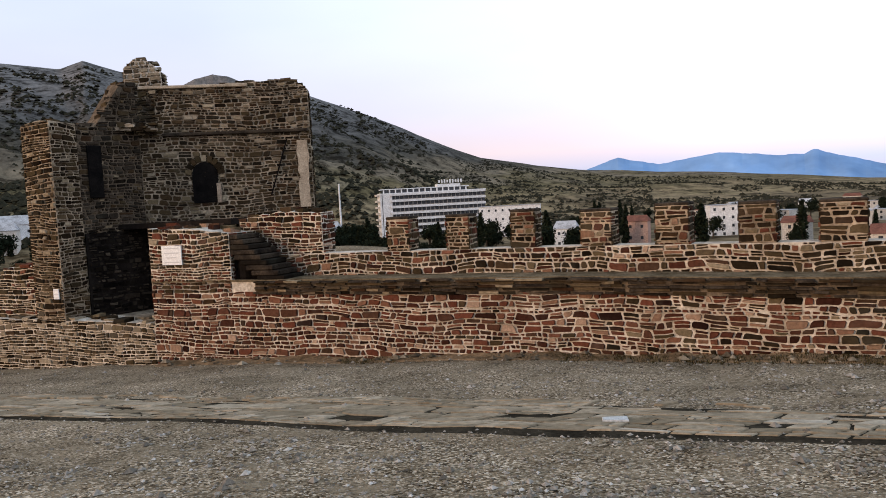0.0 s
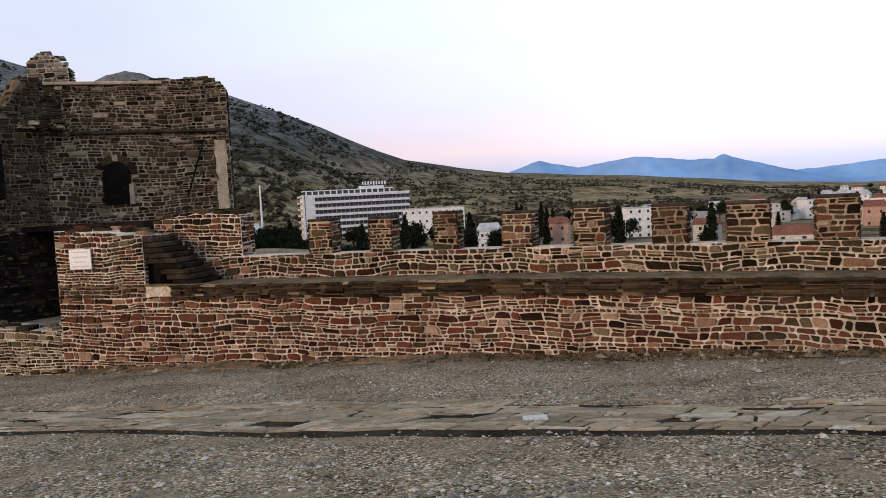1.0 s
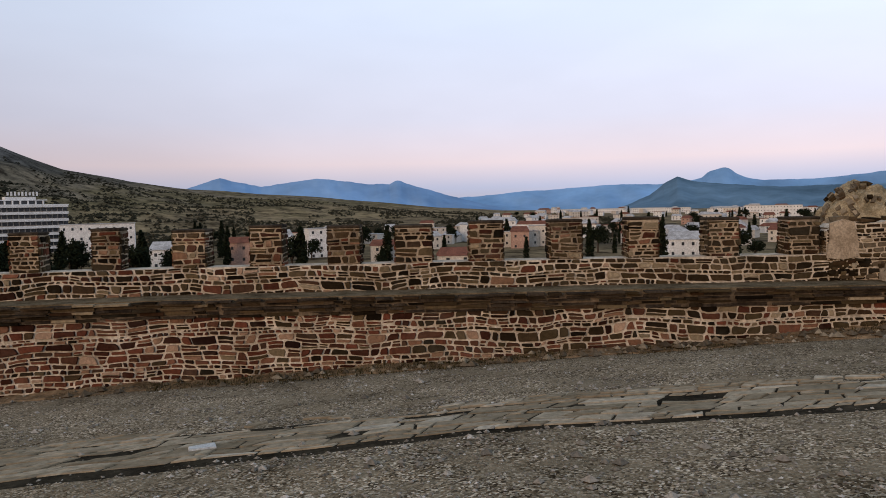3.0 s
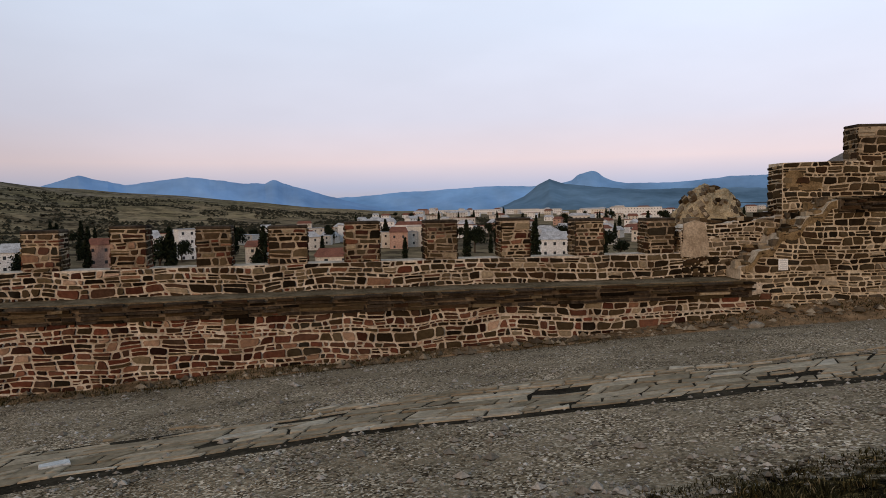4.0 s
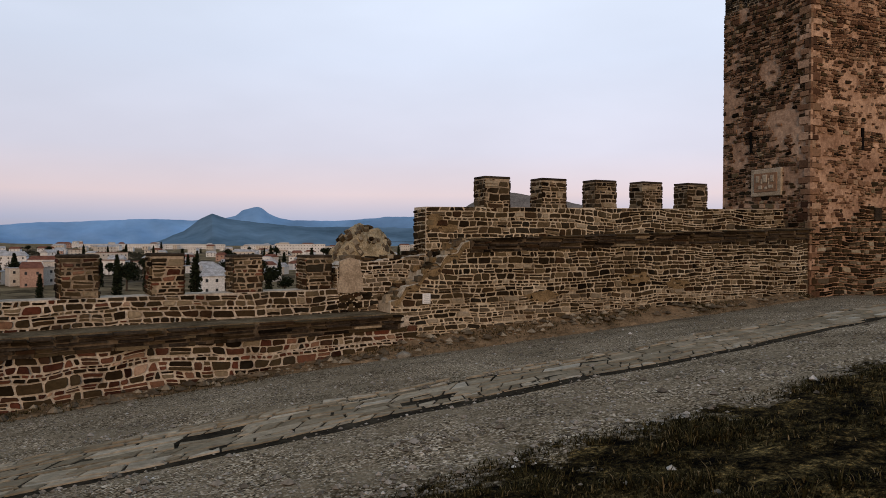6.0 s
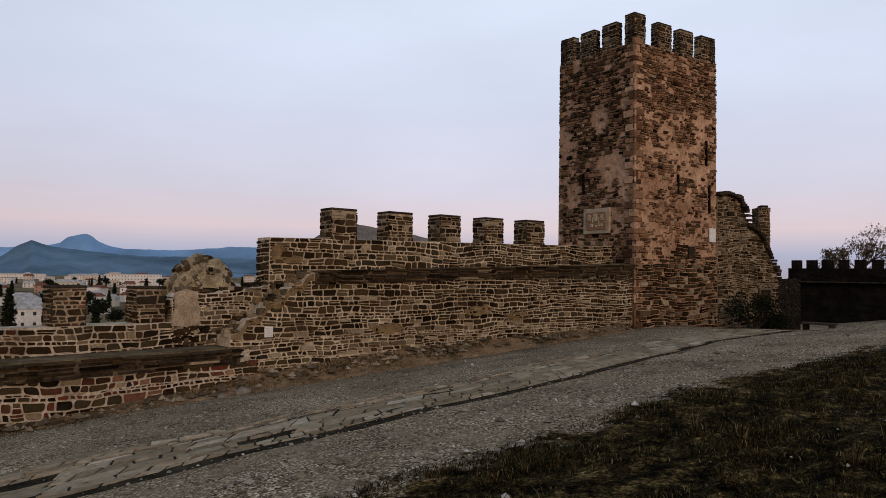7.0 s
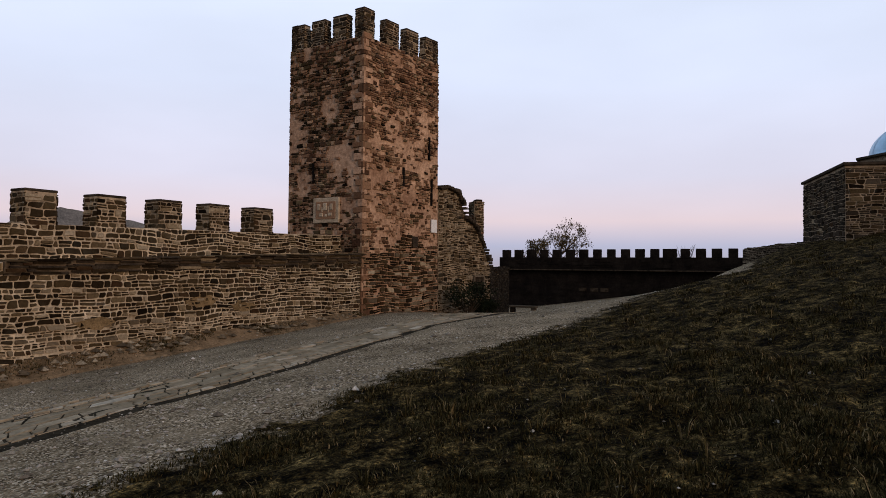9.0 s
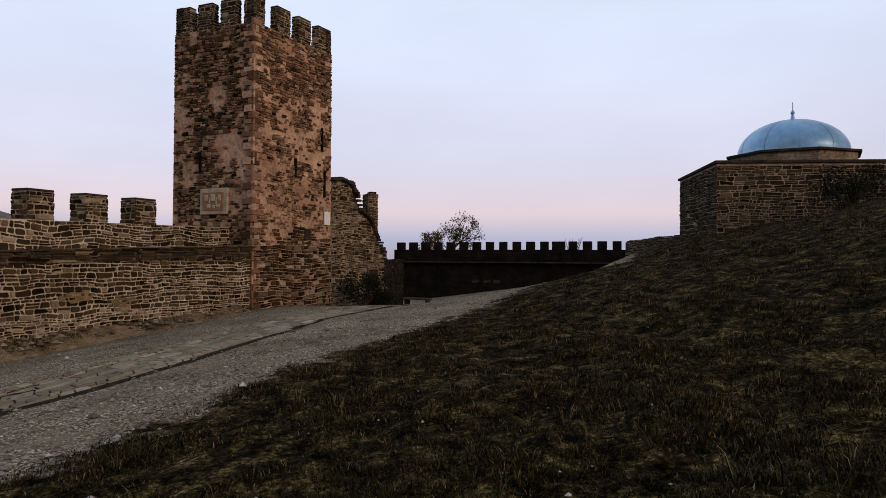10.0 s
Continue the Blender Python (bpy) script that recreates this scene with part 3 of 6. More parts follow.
def tower_details():
    """Relief slab, plaques, loopholes and plaster on the tower's two near faces."""
    tower = bpy.data.objects["tower"]
    up = Vector((0, 0, 1))
    for k, (a, b) in enumerate(((T_L, T_C), (T_C, T_R))):
        d = b - a
        u = Vector((d.x, d.y, 0)).normalized()
        n = Vector((u.y, -u.x, 0))

        def pt(f, z, out):
            return v3(a + d * f, z) + n * out
        slits = ((0.36, 5.2, 0.75),) if k == 0 else ((0.50, 5.15, 0.75), (0.86, 6.5, 0.95), (0.90, 4.7, 1.1))
        # uncut slits: black plates stand for the shade within
        for f, z, h in slits:
            part("loophole", box_mesh("loophole", pt(f, z, 0.055), u, n, up, 0.05, 0.03, h / 2, M_BLACK, 0.005), tower, "narrow arrow slit drawn as a shade-black plate")
    d = T_C - T_L
    u = Vector((d.x, d.y, 0)).normalized()
    n = Vector((u.y, -u.x, 0))
    rel = thing("relief_slab", "pale carved stone relief slab set in the tower wall", "relief")
    c = v3(T_L + d * 0.55, 3.72)
    part("frame", box_mesh("frame", c + n * 0.08, u, n, up, 0.66, 0.05, 0.48, M_LIMESTONE, 0.02), rel)
    part("carving", box_mesh("carving", c + n * 0.14, u, n, up, 0.5, 0.02, 0.33, M_STONE_TOWER, 0.01), rel)
    for dx, dz, w, h in ((-0.32, 0.12, 0.08, 0.12), (0.0, 0.13, 0.10, 0.14), (0.32, 0.12, 0.08, 0.12), (-0.2, -0.17, 0.09, 0.07), (0.05, -0.2, 0.06, 0.05), (0.26, -0.16, 0.11, 0.06), (-0.15, 0.04, 0.03, 0.1), (0.17, 0.02, 0.03, 0.12)):
        part("ornament", box_mesh("ornament", c + n * 0.165 + u * dx + up * dz, u, n, up, w, 0.02, h, M_LIMESTONE, 0.018), rel)
    d = T_R - T_C
    u = Vector((d.x, d.y, 0)).normalized()
    n = Vector((u.y, -u.x, 0))
    for f, z, w, h, m_, lab in ((0.93, 3.3, 0.2, 0.27, M_WHITE, "white information plaque on the tower wall"), (0.66, 2.6, 0.17, 0.22, M_SLAB_DARK, "small dark plaque on the tower wall")):
        pl = thing("plaque", lab, "plaque")
        part("panel", box_mesh("panel", v3(T_C + d * f, z) + n * 0.09, u, n, up, w, 0.02, h, m_, 0.006), pl)


# black that stands for the shade in openings and cracks
M_BLACK = rough_mat("recess_shade_black", (0.004, 0.004, 0.004), (0.012, 0.010, 0.009), 3.0)
# near-black tone with the shade of chamber and far wall in it
M_DARKWALL = rough_mat("shade_black_wall", (0.006, 0.005, 0.0045), (0.02, 0.016, 0.013), 0.9)
tower_details()


def profile_wall(name, label, category, a, b, thick, prof, mats, share=0.8, zlow=-1.5, mortar=None, kind="", h=(0.07, 0.17), l=(0.13, 0.42), rng=None):
    """A ruined wall from a to b whose top follows prof, a list of (share of length, height)."""
    rng = rng or random.Random(sum(map(ord, label)))
    w = thing(name, label, category, kind=kind)
    d = b - a
    back = left_of(d) * thick
    fs_, zs_ = [p[0] for p in prof], [p[1] for p in prof]
    top = lambda s: float(np.interp(s / d.length, fs_, zs_))
    vs, fc = [], []
    n = max(12, int(d.length / 0.18))
    for i in range(n + 1):
        q = a + d * (i / n)
        z = top(d.length * i / n) + (rng.random() - 0.5) * 0.05
        vs += [v3(q, zlow), v3(q, z), v3(q + back, z + (rng.random() - 0.5) * 0.1), v3(q + back, zlow)]
    for i in range(n):
        o = i * 4
        fc += [(o, o + 4, o + 5, o + 1), (o + 1, o + 5, o + 6, o + 2), (o + 2, o + 6, o + 7, o + 3)]
    fc += [(0, 1, 2, 3), (n * 4 + 3, n * 4 + 2, n * 4 + 1, n * 4)]
    part("wall_body", mesh_from("wall_body", vs, fc, mortar or M_MORTAR_DARK), w)
    face_stones(rng, w, a, b, lambda s: zlow, top, 0, mats, share=lambda s, z: share, h=h, l=l)
    face_stones(rng, w, b, b + back, lambda s: zlow, lambda s: prof[-1][1], 0, mats, share=lambda s, z: share, h=h, l=l)
    face_stones(rng, w, a + back, a, lambda s: zlow, lambda s: prof[0][1], 0, mats, share=lambda s, z: share, h=h, l=l)
    # loose stones along the broken top
    J = Joined()
    s = 0.0
    while s < d.length:
        ll = rng.uniform(0.15, 0.4)
        q = a + d.normalized() * min(max(s + ll / 2, 0.22), max(0.22, d.length - 0.22)) + left_of(d) * rng.uniform(0.12, thick - 0.12)
        uu = Vector((d.x, d.y, 0)).normalized()
        vs, fs = box_data(v3(q, top(s) + 0.02), uu, Vector((-uu.y, uu.x, 0)), (0, 0, 1), ll / 2, rng.uniform(0.08, 0.2), rng.uniform(0.03, 0.09))
        J.add([v + Vector((rng.uniform(-1, 1), rng.uniform(-1, 1), rng.uniform(-1, 1))) * 0.025 for v in vs], fs, rng.randrange(len(mats)))
        s += ll * 0.9
    part("top_rubble", J.mesh("top_rubble", mats), w, kind="stuff")
    return w


# ---------------- ruined tower at the end of the curtain ----------------
D0 = (FRONT[1] - FRONT[0]).normalized()
F0 = FRONT[0]
GREY2, RED2 = [M_STONE_GREY, M_STONE_RED], [M_STONE_RED, M_STONE_GREY]
DARK2 = [M_STONE_DARK, M_STONE_GREY]


def ruined_tower():
    pier_r, pier_l = F0 - D0 * 3.40, F0 - D0 * 4.55
    # foundation across the gorge, with the tower floor behind it
    profile_wall("foundation_wall", "low rubble foundation wall across the open side of the ruined tower", "wall", F0 - D0 * 9.0, F0 - D0 * 0.004, 0.9,
                 [(0, -1.15), (0.5, -1.2), (1, -1.24)], [M_STONE_PALE, M_STONE_GREY], 0.45, -3.8, M_MORTAR)
    fl = [v3(F0 - D0 * 9 + left_of(D0) * 0.9, -1.3), v3(F0 + left_of(D0) * 0.9, -1.3), v3(F0 + D0 * 5 + left_of(D0) * 6, -1.3), v3(F0 - D0 * 9 + left_of(D0) * 7, -1.3)]
    tagged(part("floor_tower", mesh_from("floor_tower", *prism([p - Vector((0, 0, 1.5)) for p in fl], fl), M_MORTAR_DARK)), "dark earth floor inside the ruined tower", "floor", kind="structure")
    # low wall beyond the pier
    profile_wall("low_wall", "low broken rubble wall beside the ruined tower", "wall", F0 - D0 * 9.0 + left_of(D0) * 0.3, pier_l + left_of(D0) * 0.3, 0.6, [(0, 0.0), (0.55, -0.1), (0.62, 0.35), (1, 0.4)], GREY2, 0.8, -1.3, M_MORTAR)
    # left flank, ending in the pier
    bl, br = Vector((-9.75, 23.3)), Vector((-4.42, 24.15))
    profile_wall("tower_flank", "tall broken flank wall of the ruined tower with a squared end", "wall", pier_l, pier_r, 0.9, [(0, 4.55), (0.5, 4.62), (1, 4.6)], [M_STONE_GREY, M_STONE_PALE], 0.92, -1.25, M_MORTAR_DARK)
    # dark rubble and dim mortar put the chamber's shade into this face
    profile_wall("tower_flank", "inner flank wall of the ruined tower with a dark window opening", "wall", pier_r + left_of(D0) * 0.9, bl, 0.8, [(0, 4.6), (0.3, 4.5), (0.42, 4.9), (0.6, 5.5), (0.75, 5.9), (1, 6.0)], [M_STONE_DARK, M_STONE_GREY], 0.75, -1.3, M_MORTAR_DIM)
    # back wall with an arched window
    w = profile_wall("tower_back_wall", "high back wall of the ruined tower with an arched window", "wall", bl, br, 0.9,
                     [(0, 5.55), (0.1, 5.75), (0.3, 5.72), (0.6, 5.88), (0.86, 5.95), (0.94, 5.85), (1, 5.6)], [M_STONE_GREY, M_STONE_PALE], 0.92, -1.3, M_MORTAR_DARK)
    # remains of an upper floor roof the dark chamber behind the gorge
    ch = [v3(pier_r + left_of(D0) * 1.9, 1.5), v3(F0 + D0 * 1.2 + left_of(D0) * 2.0, 1.5), v3(br, 1.5), v3(bl, 1.5)]
    tagged(part("floor_upper", mesh_from("floor_upper", *prism([p - Vector((0, 0, 0.16)) for p in ch], ch), M_DARKWALL)), "broken upper floor inside the ruined tower", "floor", kind="structure")
    d = br - bl
    u = Vector((d.x, d.y, 0)).normalized()
    n = Vector((u.y, -u.x, 0))
    up = Vector((0, 0, 1))
    # near-black sheet paints the shade on the lower back wall
    part("shade_face", box_mesh("shade_face", v3(bl + d * 0.5, -0.05) + n * 0.06, u, n, up, d.length / 2, 0.05, 1.2, M_DARKWALL), w, "lower face of the chamber with its shade painted on")
    # coping and string course
    part("coping", box_mesh("coping", v3(bl + d * 0.33, 5.8) - n * 0.3, u, n, up, 1.7, 0.4, 0.05, M_LIMESTONE, 0.02), w, "pale stone coping")
    part("string_course", box_mesh("string_course", v3(bl + d * 0.56, 4.28) + n * 0.05, u, n, up, 2.3, 0.08, 0.05, M_SLAB_DARK, 0.02), w)
    # arched niche window: a black plate for the shaded reveal, with a pale jamb
    ring = [(-0.40, 2.05), (0.40, 2.05), (0.40, 2.95)] + [(0.40 * math.cos(t), 2.95 + 0.42 * math.sin(t)) for t in [math.pi * i / 10 for i in range(1, 10)]] + [(-0.40, 2.95)]
    base = v3(bl + d * 0.36, 0)
    pts = [base + u * x + up * z for x, z in ring]
    win = part("window", mesh_from("window", *prism([p - n * 0.05 for p in pts], [p + n * 0.06 for p in pts]), M_BLACK), w, "arched window opening drawn as a shade-black plate")
    part("jamb", box_mesh("jamb", base + u * 0.42 + up * 2.35 + n * 0.08, u, n, up, 0.07, 0.03, 0.32, M_PLASTER, 0.01), win)
    J = Joined()
    for i in range(9):
        t = math.pi * (i + 0.5) / 9
        c = base + u * 0.52 * math.cos(t) + up * (2.97 + 0.52 * math.sin(t)) + n * 0.04
        ax = u * math.cos(t) + up * math.sin(t)
        J.add(*box_data(c, ax, u * -math.sin(t) + up * math.cos(t), n, 0.1, 0.075, 0.04))
    part("arch_stones", J.mesh("arch_stones", [M_STONE_GREY]), win)
    # plaster strip on the corner, and its shadowy crack
    edge = [(0.17 + 0.09 * noise.noise((q * 2.3, 1, 0)), 1.75 + 0.1 * q * 2) for q in range(12)] + [(-0.17 + 0.10 * noise.noise((q * 1.9, 5, 0)), 1.75 + 0.1 * q * 2) for q in range(11, -1, -1)]
    pts = [v3(bl + d * 0.945, z) + u * x for x, z in edge]
    part("plaster_strip", mesh_from("plaster_strip", *prism([p + n * 0.01 for p in pts], [p + n * 0.065 for p in pts]), M_LIMESTONE), w, "pale strip of plaster on the corner")
    part("crack", box_mesh("crack", v3(bl + d * 0.80, 3.1) + n * 0.05, (u * 0.32 + up * 0.95), n, (u * 0.95 - up * 0.32), 0.95, 0.02, 0.022, M_BLACK), w, "dark slanting crack")
    # doorways low in the back wall: black plates for the shade inside
    part("doorway", box_mesh("doorway", v3(bl + d * 0.02, -0.15) + n * 0.1, u, n, up, 0.75, 0.04, 1.05, M_BLACK, 0.01), w, "doorway opening drawn as a shade-black plate")
    part("doorway", box_mesh("doorway", v3(bl + d * 0.30, -0.35) + n * 0.1, u, n, up, 0.5, 0.04, 0.8, M_BLACK, 0.01), w, "doorway opening drawn as a shade-black plate")
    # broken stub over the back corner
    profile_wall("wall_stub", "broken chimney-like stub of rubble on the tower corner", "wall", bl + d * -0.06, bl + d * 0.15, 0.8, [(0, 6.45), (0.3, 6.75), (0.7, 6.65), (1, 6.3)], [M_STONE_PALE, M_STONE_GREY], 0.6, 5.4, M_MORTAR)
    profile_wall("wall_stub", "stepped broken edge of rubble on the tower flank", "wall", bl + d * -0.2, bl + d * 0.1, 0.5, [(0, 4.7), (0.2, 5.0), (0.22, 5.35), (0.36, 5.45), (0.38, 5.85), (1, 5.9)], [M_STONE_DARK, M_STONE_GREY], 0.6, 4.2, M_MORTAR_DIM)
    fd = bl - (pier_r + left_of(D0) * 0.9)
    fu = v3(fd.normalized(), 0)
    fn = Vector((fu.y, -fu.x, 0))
    # uncut window: a black plate paints its inner shade
    part("niche", box_mesh("niche", v3(pier_r + left_of(D0) * 0.9 + fd * 0.24, 3.15) + fn * 0.05, fu, fn, up, 0.22, 0.03, 0.8, M_BLACK, 0.02), w, "tall window opening in the flank drawn as a shade-black plate")
    # the same painted shade low on the flank
    part("shade_face", box_mesh("shade_face", v3(pier_r + left_of(D0) * 0.9 + fd * 0.5, 0.0) + fn * 0.06, fu, fn, up, fd.length / 2, 0.03, 1.28, M_DARKWALL), w, "lower face of the flank with its shade painted on")
    inner_rng = random.Random(19)
    # stones in shade-dark tones over both sheets
    face_stones(inner_rng, w, bl + n.xy * 0.11, br + n.xy * 0.11, lambda s: -1.2, lambda s: 1.25 + 0.3 * noise.noise((s, 0, 3)), 0, [M_STONE_SHADE, M_STONE_DARK], share=lambda s, z: 0.75, keep=0.9)
    face_stones(inner_rng, w, pier_r + left_of(D0) * 0.95 + fn.xy * 0.09, bl + fn.xy * 0.09, lambda s: -1.25, lambda s: 1.35 + 0.5 * noise.noise((s, 0, 5)), 0, [M_STONE_SHADE, M_STONE_DARK], share=lambda s, z: 0.7, keep=0.9)
    J = Joined()
    for i in range(34):
        c = v3(bl + d * inner_rng.uniform(-0.11, 0.10), 4.55 + inner_rng.uniform(-0.10, 0.06)) + n * inner_rng.uniform(0.05, 0.5)
        vs, fs = box_data(c, u, n, up, inner_rng.uniform(0.06, 0.2), inner_rng.uniform(0.06, 0.16), inner_rng.uniform(0.03, 0.07))
        J.add([v + Vector((inner_rng.uniform(-1, 1), inner_rng.uniform(-1, 1), inner_rng.uniform(-1, 1))) * 0.025 for v in vs], fs, inner_rng.randrange(2))
    part("ledge_rubble", J.mesh("ledge_rubble", [M_LIMESTONE, M_STONE_GREY]), w, "pale broken ledge of loose stones", kind="stuff")
    # high end of the curtain beside the gorge, stepping down to the walk
    hi = profile_wall("curtain_end", "high red rubble end of the curtain wall by the ruined tower", "wall", F0 + D0 * 0.004, F0 + D0 * 2.7, 1.3,
                      [(0, 1.38), (0.2, 1.32), (0.5, 1.3), (0.8, 1.2), (1, 1.15)], [M_STONE_GREY, M_STONE_RED], 0.55, WALK_Z - 0.3, M_MORTAR)
    # wing behind the walk, up to the corner of the tower
    profile_wall("tower_wing", "rubble wing wall linking the walk to the ruined tower", "wall", F0 + D0 * 2.3 + left_of(D0) * 1.0, F0 + D0 * 4.9 + left_of(D0) * 1.0, 0.6, [(0, 1.5), (0.5, 1.62), (1, 1.55)], [M_STONE_RED, M_STONE_GREY], 0.6, WALK_Z, M_MORTAR)
    st = thing("wall_stair", "worn stone stair of thin dark slabs on the wall walk", "stair")
    for i in range(9):
        s = 4.15 - i * 0.17
        z = WALK_Z + 0.065 + i * 0.135
        c = v3(F0 + D0 * (s - 0.25) + left_of(D0) * 0.5, z)
        part("step", box_mesh("step", c, v3(D0, 0), v3(left_of(D0), 0), up, 0.42, 0.48, 0.062, M_SLAB_DARK if i % 3 else M_STONE_DARK, 0.02), st)
        if i:
            hh = z - 0.062 - WALK_Z
            part("riser_wall", box_mesh("riser_wall", v3(F0 + D0 * (s - 0.35) + left_of(D0) * 0.55, WALK_Z + hh / 2), v3(D0, 0), v3(left_of(D0), 0), up, 0.25, 0.4, hh / 2, M_DARKWALL), st)


ruined_tower()


def notice(name, label, at, u, w, h, lines):
    up = Vector((0, 0, 1))
    u = Vector(u).normalized()
    n = Vector((u.y, -u.x, 0))
    t = thing(name, label, "sign")
    part("panel", box_mesh("panel", Vector(at) + n * 0.05, u, n, up, w / 2, 0.018, h / 2, M_WHITE, 0.006), t)
    for i in range(lines):
        ww = w * (0.36 if i % 3 != 2 else 0.24)
        part("text_bar", box_mesh("text_bar", Vector(at) + n * 0.071 + up * (h * 0.36 - h * 0.72 * i / max(1, lines - 1)), u, n, up, ww, 0.003, h * 0.028, M_INK), t)


notice("plaque", "square white information plaque fixed to the rubble wall", v3(F0 + D0 * 0.82, 0.62), v3(D0, 0), 0.68, 0.52, 4)
ud_ = (FRONT[4] - FRONT[3]).normalized()
notice("notice", "small white printed notice on the brown stone wall", v3(FRONT[3] + ud_ * 0.22, 0.25), v3(ud_, 0), 0.21, 0.25, 5)
notice("notice", "small white notice on the pier of the ruined tower", v3(F0 - D0 * 3.62, -0.42), v3(D0, 0), 0.22, 0.3, 3)


# ---------------- rounded vault remnant by the junction ----------------
def vault_remnant():
    t = thing("vault_remnant", "rounded remnant of a rubble vault with pale plaster behind the wall", "ruin")
    c = bearing(60.5, 20.3)
    u = Vector((math.cos(radians(60.35)), -math.sin(radians(60.35)), 0))
    n = Vector((-math.sin(radians(60.35)), -math.cos(radians(60.35)), 0))
    up = Vector((0, 0, 1))
    bm = bmesh.new()
    bmesh.ops.create_icosphere(bm, subdivisions=5, radius=1.0)
    for v in bm.verts:
        q = v.co.copy()
        k = 1 + 0.10 * noise.noise(q * 2.2) + 0.06 * noise.noise(q * 6) + 0.035 * noise.noise(q * 14)
        v.co = v3(c, 0.62) + (u * q.x * 1.0 + n * q.y * 0.75 + up * q.z * 1.42) * k
    me = bpy.data.meshes.new("vault")
    bm.to_mesh(me)
    bm.free()
    me.materials.append(M_VAULT)
    part("vault", me, t)
    rng = random.Random(9)
    J = Joined()
    for _ in range(70):
        th, ph = rng.uniform(0.2, 2.95), rng.uniform(-0.2, 1.35)
        q = Vector((math.cos(th) * math.cos(ph * 0.6), math.sin(max(0.0, ph)) * 0.9, math.sin(th) * math.cos(ph * 0.8)))
        q.normalize()
        p = v3(c, 0.62) + u * q.x * 1.0 + n * abs(q.y) * 0.75 + up * q.z * 1.42
        w_ = (u * q.x + n * abs(q.y) + up * q.z * 0.7).normalized()
        e = w_.orthogonal().normalized()
        vs, fs = box_data(p, e, w_.cross(e), w_, rng.uniform(0.04, 0.10), rng.uniform(0.03, 0.07), 0.05)
        J.add([v + Vector((rng.uniform(-1, 1), rng.uniform(-1, 1), rng.uniform(-1, 1))) * 0.018 for v in vs], fs, rng.choice((0, 0, 0, 1)))
    part("stonework", J.mesh("stonework", [M_STONE_PALE, M_STONE_GREY]), t, kind="stuff")
    # solid masonry between the vault and the higher wall, with a plastered pier
    a, b = PAR[2] + (PAR[3] - PAR[2]) * 0.745, PAR[3] + (PAR[4] - PAR[3]).normalized() * 0.70
    bank = profile_wall("rubble_bank", "broken rubble masonry closing the gap to the higher wall", "wall", a, b, 0.6, [(0, 1.0), (0.12, 1.2), (0.4, 1.16), (0.7, 1.22), (1, 1.3)], [M_STONE_GREY, M_STONE_PALE], 0.75, WALK_Z, M_MORTAR)
    e = (b - a).normalized()
    eu, en = v3(e, 0), v3(-left_of(e), 0)
    ring = [(0.02 + 0.62 * x + 0.04 * rng.uniform(-1, 1), z) for x, z in ((0, 0.42), (0.5, 0.38), (1, 0.44), (0.98, 0.7), (0.9, 0.95), (0.84, 1.18), (0.5, 1.24), (0.1, 1.16), (0.02, 0.8))]
    pts = [v3(a, z) + eu * x for x, z in ring]
    part("plaster_strip", mesh_from("plaster_strip", *prism([p + en * 0.01 for p in pts], [p + en * 0.06 for p in pts]), M_LIMESTONE), bank, "pale weathered plaster strip")


M_VAULT = rough_mat("vault_mortar", (0.19, 0.155, 0.094), (0.47, 0.395, 0.26), 3.5, bs=0.9, bd=0.05)
vault_remnant()


# ---------------- ruin beyond the tower ----------------
M_BOARD = rough_mat("old_boards", (0.018, 0.013, 0.009), (0.05, 0.037, 0.025), 6.0)
M_BARE_WOOD = rough_mat("grey_weathered_wood", (0.10, 0.078, 0.055), (0.18, 0.145, 0.105), 6.0)


